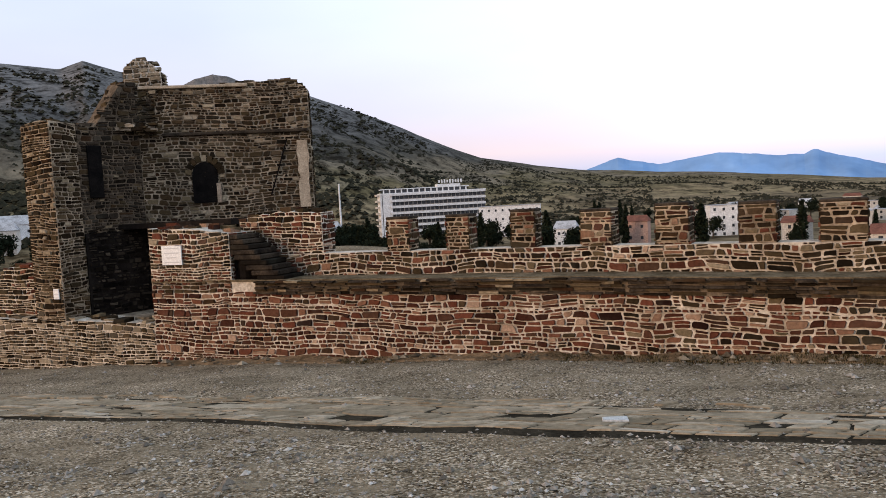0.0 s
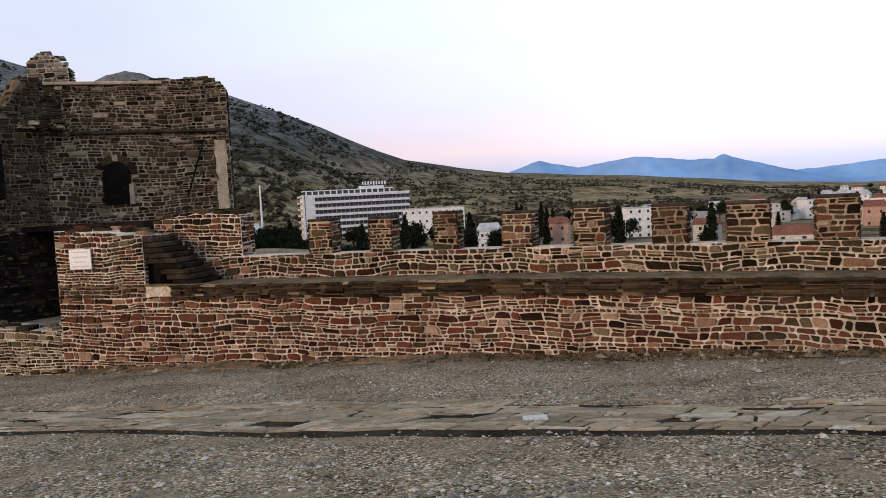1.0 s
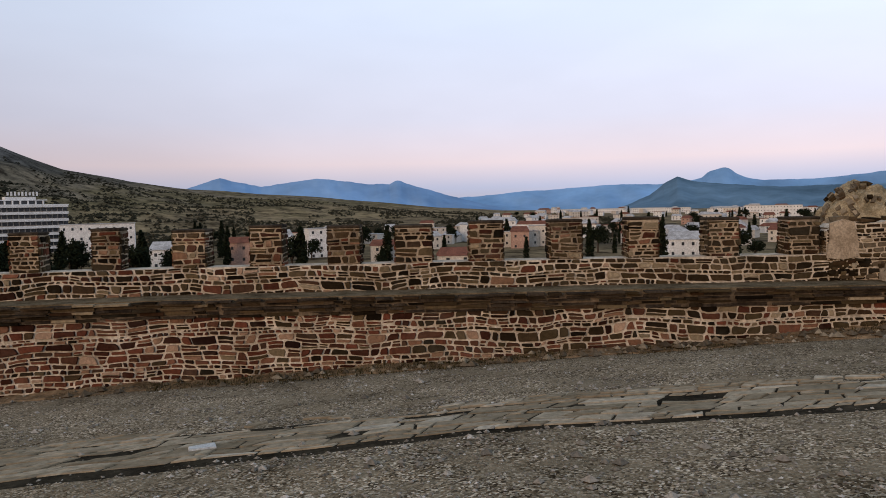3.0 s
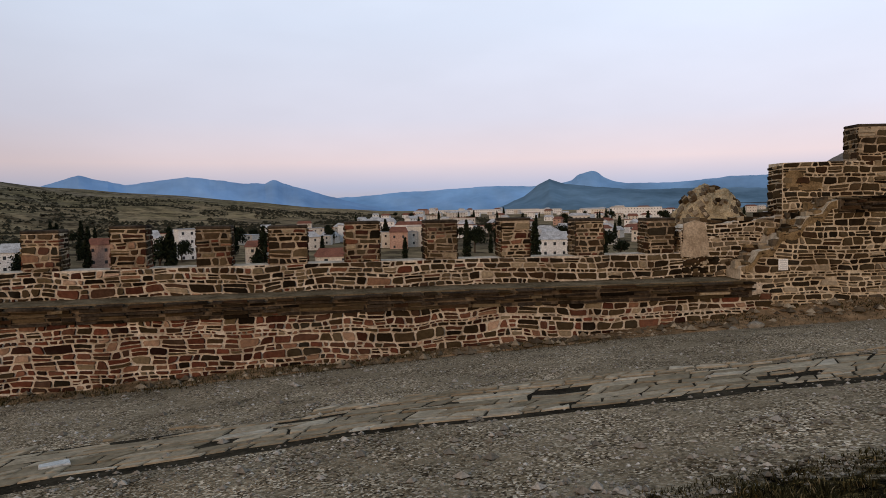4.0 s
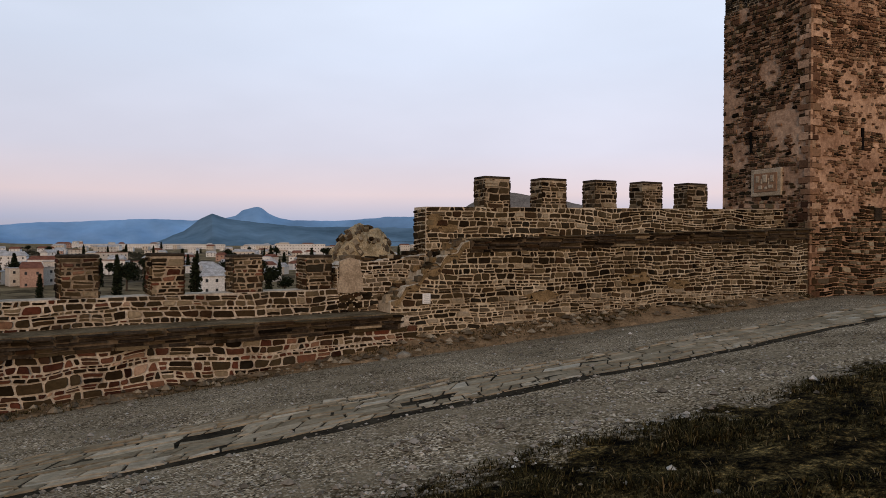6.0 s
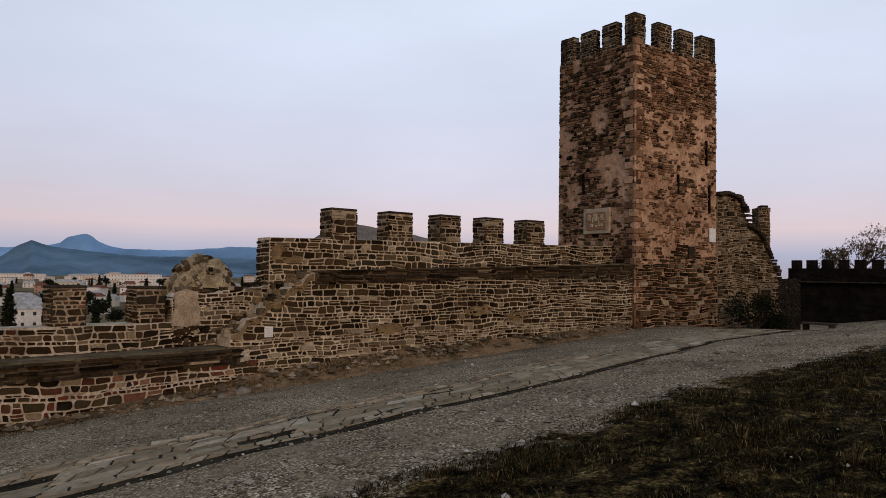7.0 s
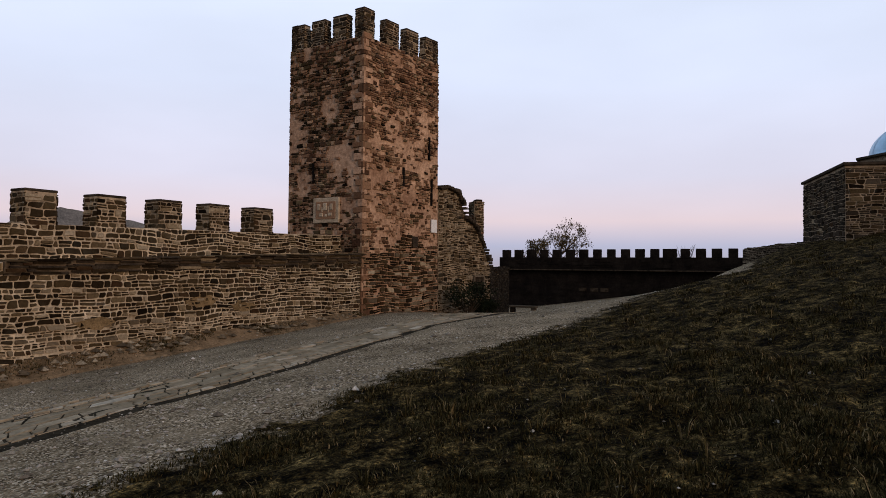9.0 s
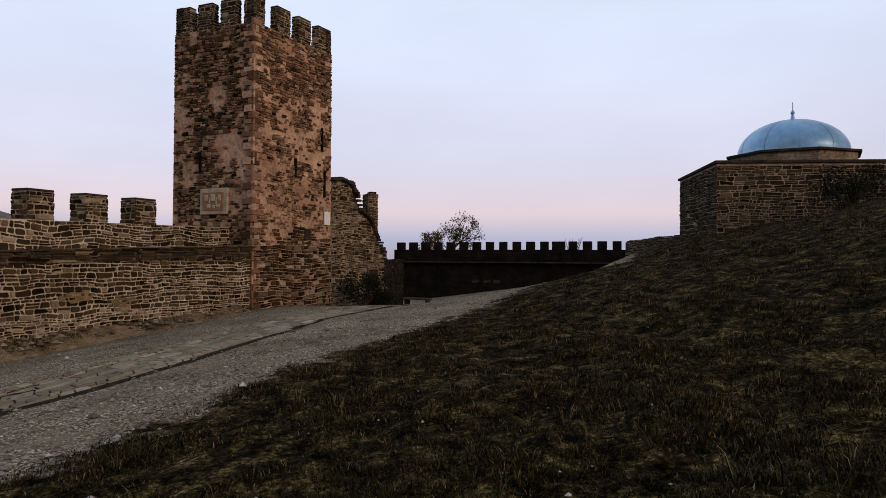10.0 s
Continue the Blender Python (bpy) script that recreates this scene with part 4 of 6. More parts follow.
def tower_ruin():
    a, b = T_R + Vector((0.15, -0.1)), Vector((34.4, -8.0))
    w = profile_wall("ruined_building", "ruined gable wall of brown rubble leaning against the tower", "wall", a, b, 0.9,
                     [(0, 4.9), (0.12, 5.0), (0.3, 4.9), (0.42, 4.4), (0.5, 3.7), (0.62, 3.6), (0.75, 3.1), (0.9, 2.3), (1, 1.6)], [M_STONE_GREY, M_STONE_PALE], 0.6, -1.5, M_MORTAR_DARK)
    d = b - a
    u = Vector((d.x, d.y, 0)).normalized()
    n = Vector((u.y, -u.x, 0))
    up = Vector((0, 0, 1))
    rng = random.Random(2)
    for i in range(46):
        f = i / 45
        z = float(np.interp(f, [0, 0.12, 0.3, 0.42, 0.5, 0.62, 0.75, 0.9, 1], [4.9, 5.0, 4.9, 4.4, 3.7, 3.6, 3.1, 2.3, 1.6]))
        part("coping_slab", box_mesh("coping_slab", v3(a + d * f, z + 0.06) - n * 0.2, u, n, up, rng.uniform(0.08, 0.16), rng.uniform(0.32, 0.42), rng.uniform(0.04, 0.09), M_SLAB_DARK, 0.015), w)
    profile_wall("chimney", "slender square rubble chimney behind the ruined gable", "chimney", Vector((35.3, -7.4)), Vector((35.45, -7.9)), 0.6, [(0, 4.85), (1, 4.85)], GREY2, 0.8, -1.5)
    # boarded hatch low in the gable
    hatch = thing("wooden_hatch", "dark boarded wooden hatch with a pale frame in the ruined gable", "hatch")
    o = v3(a + d * 0.74, 0.72) + n * 0.06
    for k in range(5):
        part("board", box_mesh("board", o + u * (-0.36 + 0.18 * k), u, n, up, 0.085, 0.02, 0.42 + 0.012 * (k % 2), M_BOARD, 0.006), hatch)
    for x, z, w_, h_ in ((-0.49, 0, 0.04, 0.5), (0.49, 0, 0.04, 0.5), (0, 0.47, 0.53, 0.04), (0, -0.47, 0.53, 0.04)):
        part("frame", box_mesh("frame", o + u * x + up * z + n * 0.02, u, n, up, w_, 0.035, h_, M_BARE_WOOD, 0.008), hatch)
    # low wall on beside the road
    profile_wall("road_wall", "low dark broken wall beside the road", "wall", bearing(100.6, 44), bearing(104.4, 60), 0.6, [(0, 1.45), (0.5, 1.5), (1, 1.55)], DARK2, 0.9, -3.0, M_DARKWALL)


tower_ruin()


# ---------------- far crenellated wall ----------------
def far_wall():
    rng = random.Random(17)
    w = thing("wall_far", "crenellated fortress wall across the end of the road with shade in its colour", "wall", kind="structure")
    a, b = bearing(103.6, 78), bearing(126, 71)
    d = b - a
    u = Vector((d.x, d.y, 0)).normalized()
    n = Vector((u.y, -u.x, 0))
    up = Vector((0, 0, 1))
    # near-black body, merlons and stones: the wall's shade is put into the colour
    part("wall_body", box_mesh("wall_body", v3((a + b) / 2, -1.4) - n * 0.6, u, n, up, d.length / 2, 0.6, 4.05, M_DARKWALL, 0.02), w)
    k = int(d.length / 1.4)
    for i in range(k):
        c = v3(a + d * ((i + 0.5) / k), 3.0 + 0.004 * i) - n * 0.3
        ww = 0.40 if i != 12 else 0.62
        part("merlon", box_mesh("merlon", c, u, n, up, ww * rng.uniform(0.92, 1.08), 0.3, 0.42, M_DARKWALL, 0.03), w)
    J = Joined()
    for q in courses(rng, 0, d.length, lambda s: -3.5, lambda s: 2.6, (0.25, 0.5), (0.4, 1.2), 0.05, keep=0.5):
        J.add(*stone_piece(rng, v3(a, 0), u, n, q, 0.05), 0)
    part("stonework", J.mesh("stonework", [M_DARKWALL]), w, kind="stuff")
    part("wall_walk", box_mesh("wall_walk", v3(a + d * 0.36, 1.35) + n * 0.3, u, n, up, d.length * d.length * 0.16, 0.35, 0.06, M_CORNICE, 0.03), w)
    for f in (0.31, 0.35, 0.385):
        part("opening", box_mesh("opening", v3(a + d * f, -0.6) + n * 0.05, u, n, up, 0.4, 0.03, 0.18, M_CORNICE, 0.02), w, "small dark bricked opening")
    bench = thing("bench", "low grey stone bench beside the road", "bench")
    c = bearing(105.6, 46)
    z = ground_z(c.x, c.y)
    part("seat", box_mesh("seat", v3(c, z + 0.5), u, n, up, 0.9, 0.25, 0.06, M_STONE_PALE, 0.02), bench)
    for k_ in (-0.7, 0.7):
        part("leg", box_mesh("leg", v3(c, z + 0.2) + u * k_, u, n, up, 0.12, 0.2, 0.3, M_STONE_DARK, 0.02), bench)


far_wall()


# ---------------- domed mosque on the hill ----------------
# blue of the mirrored sky is put into the grey metal's base colour
M_DOME = rough_mat("sky_tinted_lead", (0.20, 0.34, 0.48), (0.27, 0.41, 0.55), 0.25, 0.38, 0.03, 0.005, fine=3)
M_DOME.node_tree.nodes["Principled BSDF"].inputs["Metallic"].default_value = 0.65


def mosque():
    rng = random.Random(23)
    t = thing("mosque", "old square stone mosque with a grey metal dome and finial", "mosque")
    c0 = bearing(127.98, 40.0) + Vector((0.29, -0.39))
    ah = Vector((0.92, -0.39)).normalized()
    bh = Vector((ah.y, -ah.x))
    A, B = 8.4, 10.6
    zt, zb = 6.72, 0.5
    ring = [c0 + ah * A, c0, c0 + bh * B, c0 + bh * B + ah * A]
    part("wall", mesh_from("wall", *prism([v3(p, zb) for p in ring], [v3(p, zt) for p in ring]), M_MORTAR_DARK), t)
    for k, (p, q) in enumerate(((ring[0], ring[1]), (ring[1], ring[2]))):
        # the left face is the shaded one: shade goes into its darker stone mix
        face_stones(rng, t, p, q, lambda s: 1.6, lambda s: zt - 0.15, 0, [M_STONE_DARK, M_STONE_GREY], share=lambda s, z: 0.35 if k else 0.8, h=(0.12, 0.26), l=(0.2, 0.55), proud=0.03)
    cen = c0 + ah * A / 2 + bh * B / 2
    u3, v3_ = v3(ah, 0), v3(bh, 0)
    part("roof", box_mesh("roof", v3(cen, zt + 0.05), u3, v3_, (0, 0, 1), A / 2 + 0.12, B / 2 + 0.12, 0.08, M_SLAB_DARK, 0.03), t)
    oc = [cen + Vector((math.cos(radians(22.5 + 45 * i)), math.sin(radians(22.5 + 45 * i)))) * 3.45 for i in range(8)]
    drum = part("drum", mesh_from("drum", *prism([v3(p, zt) for p in oc], [v3(p, zt + 0.8) for p in oc]), M_MORTAR_DARK), t)
    for i in range(8):
        p, q = oc[(i + 1) % 8], oc[i]
        face_stones(rng, drum, p, q, lambda s: zt + 0.08, lambda s: zt + 0.76, 0, [M_STONE_GREY, M_STONE_PALE], share=lambda s, z: 0.6, h=(0.16, 0.3), l=(0.3, 0.7))
    ce = [cen + (p - cen) * 1.06 for p in oc]
    part("cornice", mesh_from("cornice", *prism([v3(p, zt + 0.78) for p in ce], [v3(p, zt + 0.9) for p in ce]), M_SLAB_DARK), drum)
    prof = [(2.98, 0.0)] + [(2.93 * math.cos(x), 0.1 + 1.98 * math.sin(x)) for x in [math.pi / 2 * i / 14 for i in range(14)]] + [(0.12, 2.14), (0.07, 2.4), (0.12, 2.5), (0.04, 2.65), (0.02, 3.1)]
    vs, fs = [], []
    m = 40
    for r, z in prof:
        vs += [v3(cen, zt + 0.88 + z) + Vector((math.cos(2 * math.pi * i / m) * r, math.sin(2 * math.pi * i / m) * r, 0)) for i in range(m)]
    nd = 15
    for j in range(len(prof) - 1):
        for i in range(m):
            fs.append((j * m + i, j * m + (i + 1) % m, (j + 1) * m + (i + 1) % m, (j + 1) * m + i))
    dome = part("dome", mesh_from("dome", vs[:nd * m + m], [f for f in fs if max(f) < nd * m + m], M_DOME), t, "rounded grey metal dome with reflected sky blue in its colour")
    for p in dome.data.polygons:
        p.use_smooth = True
    o = nd * m
    part("finial", mesh_from("finial", vs[o:], [tuple(i - o for i in f) for f in fs if min(f) >= o], M_DOME), t)
    for i in range(0, m, 4):
        J = Joined()
        t_ = 2 * math.pi * i / m
        e = Vector((math.cos(t_), math.sin(t_), 0))
        tt = Vector((-math.sin(t_), math.cos(t_), 0))
        for k in range(1, 14):
            (r0, z0), (r1, z1) = prof[k], prof[k + 1]
            q0, q1 = v3(cen, zt + 0.88 + z0) + e * (r0 + 0.015), v3(cen, zt + 0.88 + z1) + e * (r1 + 0.015)
            J.add([q0 - tt * 0.03, q0 + tt * 0.03, q1 + tt * 0.03, q1 - tt * 0.03], [(0, 1, 2, 3)])
        part("seam", J.mesh("seam", [M_DOME]), dome)
    # low broken wall by its corner
    profile_wall("yard_wall", "low dark broken wall by the mosque corner", "wall", bearing(121.6, 52), bearing(125.8, 48), 0.6, [(0, 2.9), (0.5, 3.1), (1, 3.2)], DARK2, 0.9, -0.5)


mosque()
# ---------------- ground ----------------
EDGE_X = [-60, -12, -4, 1, 4.9, 6.6, 8.5, 10.4, 12.4, 14.2, 17.2, 22, 28, 36, 46, 70]
EDGE_Y = [22, 8, 5, 3.9, 2.4, 1.5, 0, -1.3, -3, -4.9, -7.9, -12.6, -17.2, -22.8, -30.2, -47]
# paved strip: centre line and half width
STRIP = [Vector(p) for p in ((-24, 20.5), (-14, 15.6), (-8, 12.9), (-3.5, 10.9), (-0.2, 9.5), (2.6, 8.35), (5.6, 7.0), (8.2, 5.4), (11.0, 3.4), (14.4, 0.8), (19.0, -2.0), (25, -6.2), (32, -11.5), (42, -17))]


def road_side(x, y):
    """How far into the road from the grass edge, in metres."""
    return (y - float(np.interp(x, EDGE_X, EDGE_Y))) * 0.75


SKY_B = [-90, -60, -31, -27.5, -26, -22, -19, -14.7, -10.6, -6.3, -2, 2.8, 7.1, 11.2, 21.6, 30, 35, 45, 70]
SKY_E = [0.12, 0.16, 0.192, 0.188, 0.199, 0.178, 0.160, 0.160, 0.156, 0.129, 0.094, 0.059, 0.043, 0.033, 0.018, 0.002, -0.004, -0.007, -0.008]


def terrain_z(b, r):
    """Height at a bearing and distance: the hillside near by, then the valley and the hills beyond it."""
    x, y = r * math.sin(radians(b)), r * math.cos(radians(b))
    near = ground_z(max(-60, min(60, x)), max(-60, min(75, y)))
    if r < 70:
        return near
    north = smooth(-75, -55, b) * (1 - smooth(62, 75, b))
    el = float(np.interp(b, SKY_B, SKY_E))
    r0 = float(np.interp(b, [-60, -20, 0, 20], [170, 230, 430, 520]))
    rc = float(np.interp(b, [-60, -10, 10, 40], [1150, 1150, 1250, 1500]))
    zc = EYE + el * rc
    k = max(0.0, (r - r0) / (rc - r0))
    rough = noise.fractal((x * 0.006, y * 0.006, 2.0), 0.9, 2.1, 5)
    hill = -17 + (zc + 17) * (min(k, 1.0) ** 1.35)
    steep = k * (1 - min(k, 1.0)) * 4 * min(1.0, max(0, el) * 8 + 0.15)
    gully = abs(noise.noise((x * 0.0085, y * 0.0085, 6.0))) + 0.5 * abs(noise.noise((x * 0.021, y * 0.021, 1.0)))
    hill += (rough * 16 + 17 * gully - 7) * steep
    bench = hill / 7.0
    hill += (math.floor(bench) + smooth(0.55, 0.95, bench - math.floor(bench)) - bench) * 3.0 * min(1.0, steep) * (1 - smooth(30, 60, hill))
    if k > 1:
        hill = zc - 0.10 * (r - rc) * (0.3 + max(0, el))
    far = hill * north + (-9.0) * (1 - north)
    t = smooth(70, 150, r)
    return near * (1 - t) + far * t


M_TERRAIN = None


def build_terrain_material():
    m, N, L, b = mat("earth_and_gravel", 0.97)
    at = N.new("ShaderNodeAttribute")
    at.attribute_name = "road"
    fa = N.new("ShaderNodeAttribute")
    fa.attribute_name = "far"
    # gravel: grey stones in dusty earth
    vo = N.new("ShaderNodeTexVoronoi")
    vo.inputs["Scale"].default_value = 40.0
    ge = N.new("ShaderNodeNewGeometry")
    L.new(ge.outputs["Position"], vo.inputs["Vector"])
    gr = ramp_node(N, [(0.0, (0.026, 0.020, 0.014)), (0.35, (0.13, 0.099, 0.062)), (0.75, (0.31, 0.25, 0.17)), (1.0, (0.64, 0.55, 0.43))])
    sp = N.new("ShaderNodeSeparateColor")
    L.new(vo.outputs["Color"], sp.inputs[0])
    L.new(sp.outputs[0], gr.inputs[0])
    pa = noise_node(N, L, 0.55, 6, 0.7, "World")
    pr = ramp_node(N, [(0.35, (0.5, 0.47, 0.42)), (0.65, (1.25, 1.2, 1.13))])
    L.new(pa.outputs[0], pr.inputs[0])
    gravel = mixc(N, L, "MULTIPLY", 1.0, gr.outputs[0], pr.outputs[0])
    dust = noise_node(N, L, 1.7, 6, 0.75, "World")
    dr = ramp_node(N, [(0.45, (0, 0, 0)), (0.62, (0.75, 0.75, 0.75))])
    L.new(dust.outputs[0], dr.inputs[0])
    gravel = mixc(N, L, "MIX", dr.outputs[0], gravel, (0.22, 0.17, 0.108))
    # dry turf over dark soil
    g1 = noise_node(N, L, 3.2, 8, 0.75, "World")
    gg = ramp_node(N, [(0.40, (0.003, 0.0022, 0.0012)), (0.51, (0.035, 0.025, 0.0095)), (0.63, (0.17, 0.12, 0.046))])
    L.new(g1.outputs[0], gg.inputs[0])
    g2 = noise_node(N, L, 22.0, 6, 0.8, "World")
    gs = ramp_node(N, [(0.42, (0.15, 0.15, 0.15)), (0.54, (0.8, 0.8, 0.8)), (0.66, (2.8, 2.5, 2.1))])
    L.new(g2.outputs[0], gs.inputs[0])
    turf = mixc(N, L, "MULTIPLY", 1.0, gg.outputs[0], gs.outputs[0])
    # the two meet along a ragged edge
    rg = noise_node(N, L, 2.4, 6, 0.7, "World")
    ma = N.new("ShaderNodeMath")
    ma.operation = "MULTIPLY_ADD"
    ma.inputs[1].default_value, ma.inputs[2].default_value = 1.5, -0.75
    L.new(rg.outputs[0], ma.inputs[0])
    ad = N.new("ShaderNodeMath")
    L.new(ma.outputs[0], ad.inputs[0])
    L.new(at.outputs["Fac"], ad.inputs[1])
    st = ramp_node(N, [(0.42, (0, 0, 0)), (0.58, (1, 1, 1))])
    L.new(ad.outputs[0], st.inputs[0])
    near = mixc(N, L, "MIX", st.outputs[0], turf, gravel)
    # distant slopes: bare brown steppe with dark scrub
    # ochre steppe and old fields low down, dark scrub on the flanks, grey rock towards the crests
    sz = N.new("ShaderNodeSeparateXYZ")
    L.new(ge.outputs["Position"], sz.inputs[0])
    f1 = noise_node(N, L, 0.009, 6, 0.65, "World")
    hi = N.new("ShaderNodeMath")
    hi.operation = "MULTIPLY_ADD"
    hi.inputs[1].default_value = 1 / 220
    L.new(sz.outputs["Z"], hi.inputs[0])
    wv = N.new("ShaderNodeMath")
    wv.operation = "MULTIPLY_ADD"
    wv.inputs[1].default_value, wv.inputs[2].default_value = 0.55, -0.15
    L.new(f1.outputs[0], wv.inputs[0])
    L.new(wv.outputs[0], hi.inputs[2])
    fr = ramp_node(N, [(0.0, (0.10, 0.077, 0.047)), (0.12, (0.20, 0.152, 0.086)), (0.2, (0.115, 0.093, 0.047)), (0.28, (0.165, 0.132, 0.088)), (0.42, (0.065, 0.058, 0.045)), (0.6, (0.092, 0.086, 0.078)), (0.85, (0.135, 0.128, 0.12))])
    L.new(hi.outputs[0], fr.inputs[0])
    f2 = noise_node(N, L, 0.055, 8, 0.72, "World")
    fq = ramp_node(N, [(0.40, (0.22, 0.21, 0.19)), (0.49, (0.75, 0.74, 0.72)), (0.62, (1.25, 1.22, 1.18))])
    L.new(f2.outputs[0], fq.inputs[0])
    far = mixc(N, L, "MULTIPLY", 1.0, fr.outputs[0], fq.outputs[0])
    col = mixc(N, L, "MIX", fa.outputs["Fac"], near, far)
    L.new(col, b.inputs["Base Color"])
    rl = N.new("ShaderNodeMath")
    rl.operation = "MULTIPLY_ADD"
    rl.inputs[1].default_value = 2.2
    lump = noise_node(N, L, 6.0, 5, 0.6, "World")
    L.new(lump.outputs[0], rl.inputs[0])
    L.new(vo.outputs["Distance"], rl.inputs[2])
    bump(N, L, b, rl.outputs[0], 0.8, 0.03)
    return m


def turf_lumps(x, y, rs):
    """Hummocks of the turf, rising away from the road's edge."""
    return min(1, -rs) * (0.07 * noise.noise((x * 1.1, y * 1.1, 7)) + 0.06 * noise.noise((x * 2.6, y * 2.6, 5)) + 0.035 * noise.noise((x * 6.5, y * 6.5, 2)))


def ground_sheet():
    radii, r = [0.0], 0.5
    while r < 4600:
        radii.append(r)
        r *= 1.03 if r < 60 else 1.04
    turns = []
    b = -180.0
    while b < 180:
        turns.append(b)
        b += 0.2 if -38 < b < 70 else 0.34 if 70 <= b < 146 else 2.0
    na = len(turns)
    vs, road, farv = [], [], []
    for r in radii:
        for i in range(na):
            b = turns[i]
            x, y = r * math.sin(radians(b)), r * math.cos(radians(b))
            z = terrain_z(b, r)
            if r < 60:
                z += 0.05 * noise.noise((x * 0.35, y * 0.35, 0)) + 0.02 * noise.noise((x * 1.3, y * 1.3, 3))
                rs = road_side(x, y)
                if rs < 0:
                    z += turf_lumps(x, y, rs)
            else:
                rs = -1.0 if r > 80 else road_side(x, y)
            vs.append((x, y, z))
            road.append(min(1.0, max(0.0, 0.5 + rs * 0.5)))
            farv.append(smooth(35, 80, r) * (1.0 if b < 66 else smooth(80, 120, r)))
    fs = []
    for j in range(len(radii) - 1):
        o, p = j * na, (j + 1) * na
        for i in range(na):
            k = (i + 1) % na
            if j == 0:
                fs.append((o + i, p + i, p + k))
            else:
                fs.append((o + i, p + i, p + k, o + k))
    me = mesh_from("ground", vs, fs, build_terrain_material())
    for nm, vals in (("road", road), ("far", farv)):
        att = me.attributes.new(nm, "FLOAT", "POINT")
        att.data.foreach_set("value", vals)
    for p in me.polygons:
        p.use_smooth = True
    g = part("ground", me)
    return tagged(g, "dry grassy hillside with a gravel road and scrubby brown hills", "ground", kind="structure")


ground_sheet()


def ridge(name, label, r, pts, material, depth=400):
    """A distant mountain chain: a crest line with folded flanks."""
    bs, es = [p[0] for p in pts], [p[1] for p in pts]
    n, m = 260, 9
    vs, fs = [], []
    for i in range(n + 1):
        b = bs[0] + (bs[-1] - bs[0]) * i / n
        el = float(np.interp(b, bs, es)) + 0.0011 * noise.fractal((b * 0.9, 0.3, r * 0.01), 0.8, 2.2, 4)
        for j in range(m + 1):
            k = j / m
            rr = r - depth * k + 60 * noise.noise((b * 0.8, k * 3, 1.0)) * k
            z = (EYE + el * r + 45) * (1 - k) ** (1.0 + 0.4 * noise.noise((b * 0.6, k * 2, 5))) - 45
            p = bearing(b, rr)
            vs.append((p.x, p.y, z))
    for i in range(n):
        for j in range(m):
            o = i * (m + 1) + j
            fs.append((o, o + 1, o + m + 2, o + m + 1))
    ob = part(name, mesh_from(name, vs, fs, material))
    return tagged(ob, label, "mountains", kind="structure")


# aerial haze is painted into the base colours of the next three ranges
M_FAR_A = rough_mat("blue_haze_mountain", (0.15, 0.26, 0.44), (0.19, 0.31, 0.49), 0.003, bs=0.1, fine=0.4)
M_FAR_B = rough_mat("pale_haze_mountain", (0.16, 0.29, 0.47), (0.20, 0.33, 0.52), 0.003, bs=0.1, fine=0.4)
M_FAR_C = rough_mat("slate_haze_mountain", (0.085, 0.145, 0.20), (0.125, 0.195, 0.265), 0.004, bs=0.1, fine=0.5)
M_FAR_D = rough_mat("bare_grey_hill", (0.09, 0.085, 0.078), (0.17, 0.155, 0.14), 0.02, bs=0.1)
ridge("backdrop", "bare grey peak behind the scrubby hill", 1900, [(-36, 0.12), (-31, 0.17), (-24, 0.165), (-20.4, 0.160), (-18.6, 0.176), (-17.3, 0.183), (-16.2, 0.179), (-14.7, 0.168), (-12, 0.162), (-8, 0.13), (-4, 0.09)], M_FAR_D, 300)
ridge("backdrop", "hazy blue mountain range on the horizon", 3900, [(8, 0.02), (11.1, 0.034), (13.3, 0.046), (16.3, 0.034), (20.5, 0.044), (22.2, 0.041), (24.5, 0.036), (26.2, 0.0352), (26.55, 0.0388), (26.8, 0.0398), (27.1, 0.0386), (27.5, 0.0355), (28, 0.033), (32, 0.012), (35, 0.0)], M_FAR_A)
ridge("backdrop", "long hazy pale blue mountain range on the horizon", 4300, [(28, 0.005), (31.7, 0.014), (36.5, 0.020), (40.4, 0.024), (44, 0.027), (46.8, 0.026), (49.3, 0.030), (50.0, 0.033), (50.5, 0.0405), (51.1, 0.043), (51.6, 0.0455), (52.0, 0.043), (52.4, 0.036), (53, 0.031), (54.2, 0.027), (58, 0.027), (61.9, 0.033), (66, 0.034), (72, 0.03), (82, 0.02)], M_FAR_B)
ridge("backdrop", "pale grey-brown hill beyond the higher wall", 2300, [(64, 0.0), (66, 0.03), (69, 0.058), (71, 0.068), (74, 0.059), (77, 0.049), (80, 0.03), (83, 0.0)], M_FAR_D, 300)
ridge("backdrop", "pointed mountain beyond the town with slate-blue haze in its colour", 3300, [(43, -0.01), (45, 0.002), (46.3, 0.012), (47.3, 0.026), (48.3, 0.035), (49.3, 0.029), (50.6, 0.026), (53, 0.021), (56, 0.018), (60, 0.019), (63, 0.017), (68, 0.01)], M_FAR_C, 700)


# ---------------- the hotel and the town in the valley ----------------
M_WALLW = rough_mat("white_render", (0.52, 0.52, 0.51), (0.68, 0.68, 0.66), 0.3)
M_WALLC = rough_mat("cream_render", (0.44, 0.40, 0.345), (0.55, 0.51, 0.445), 0.3)
M_WALLP = rough_mat("salmon_render", (0.30, 0.19, 0.145), (0.40, 0.27, 0.21), 0.3)
M_ROOFR = rough_mat("red_tile_roof", (0.11, 0.05, 0.035), (0.19, 0.085, 0.058), 0.5)
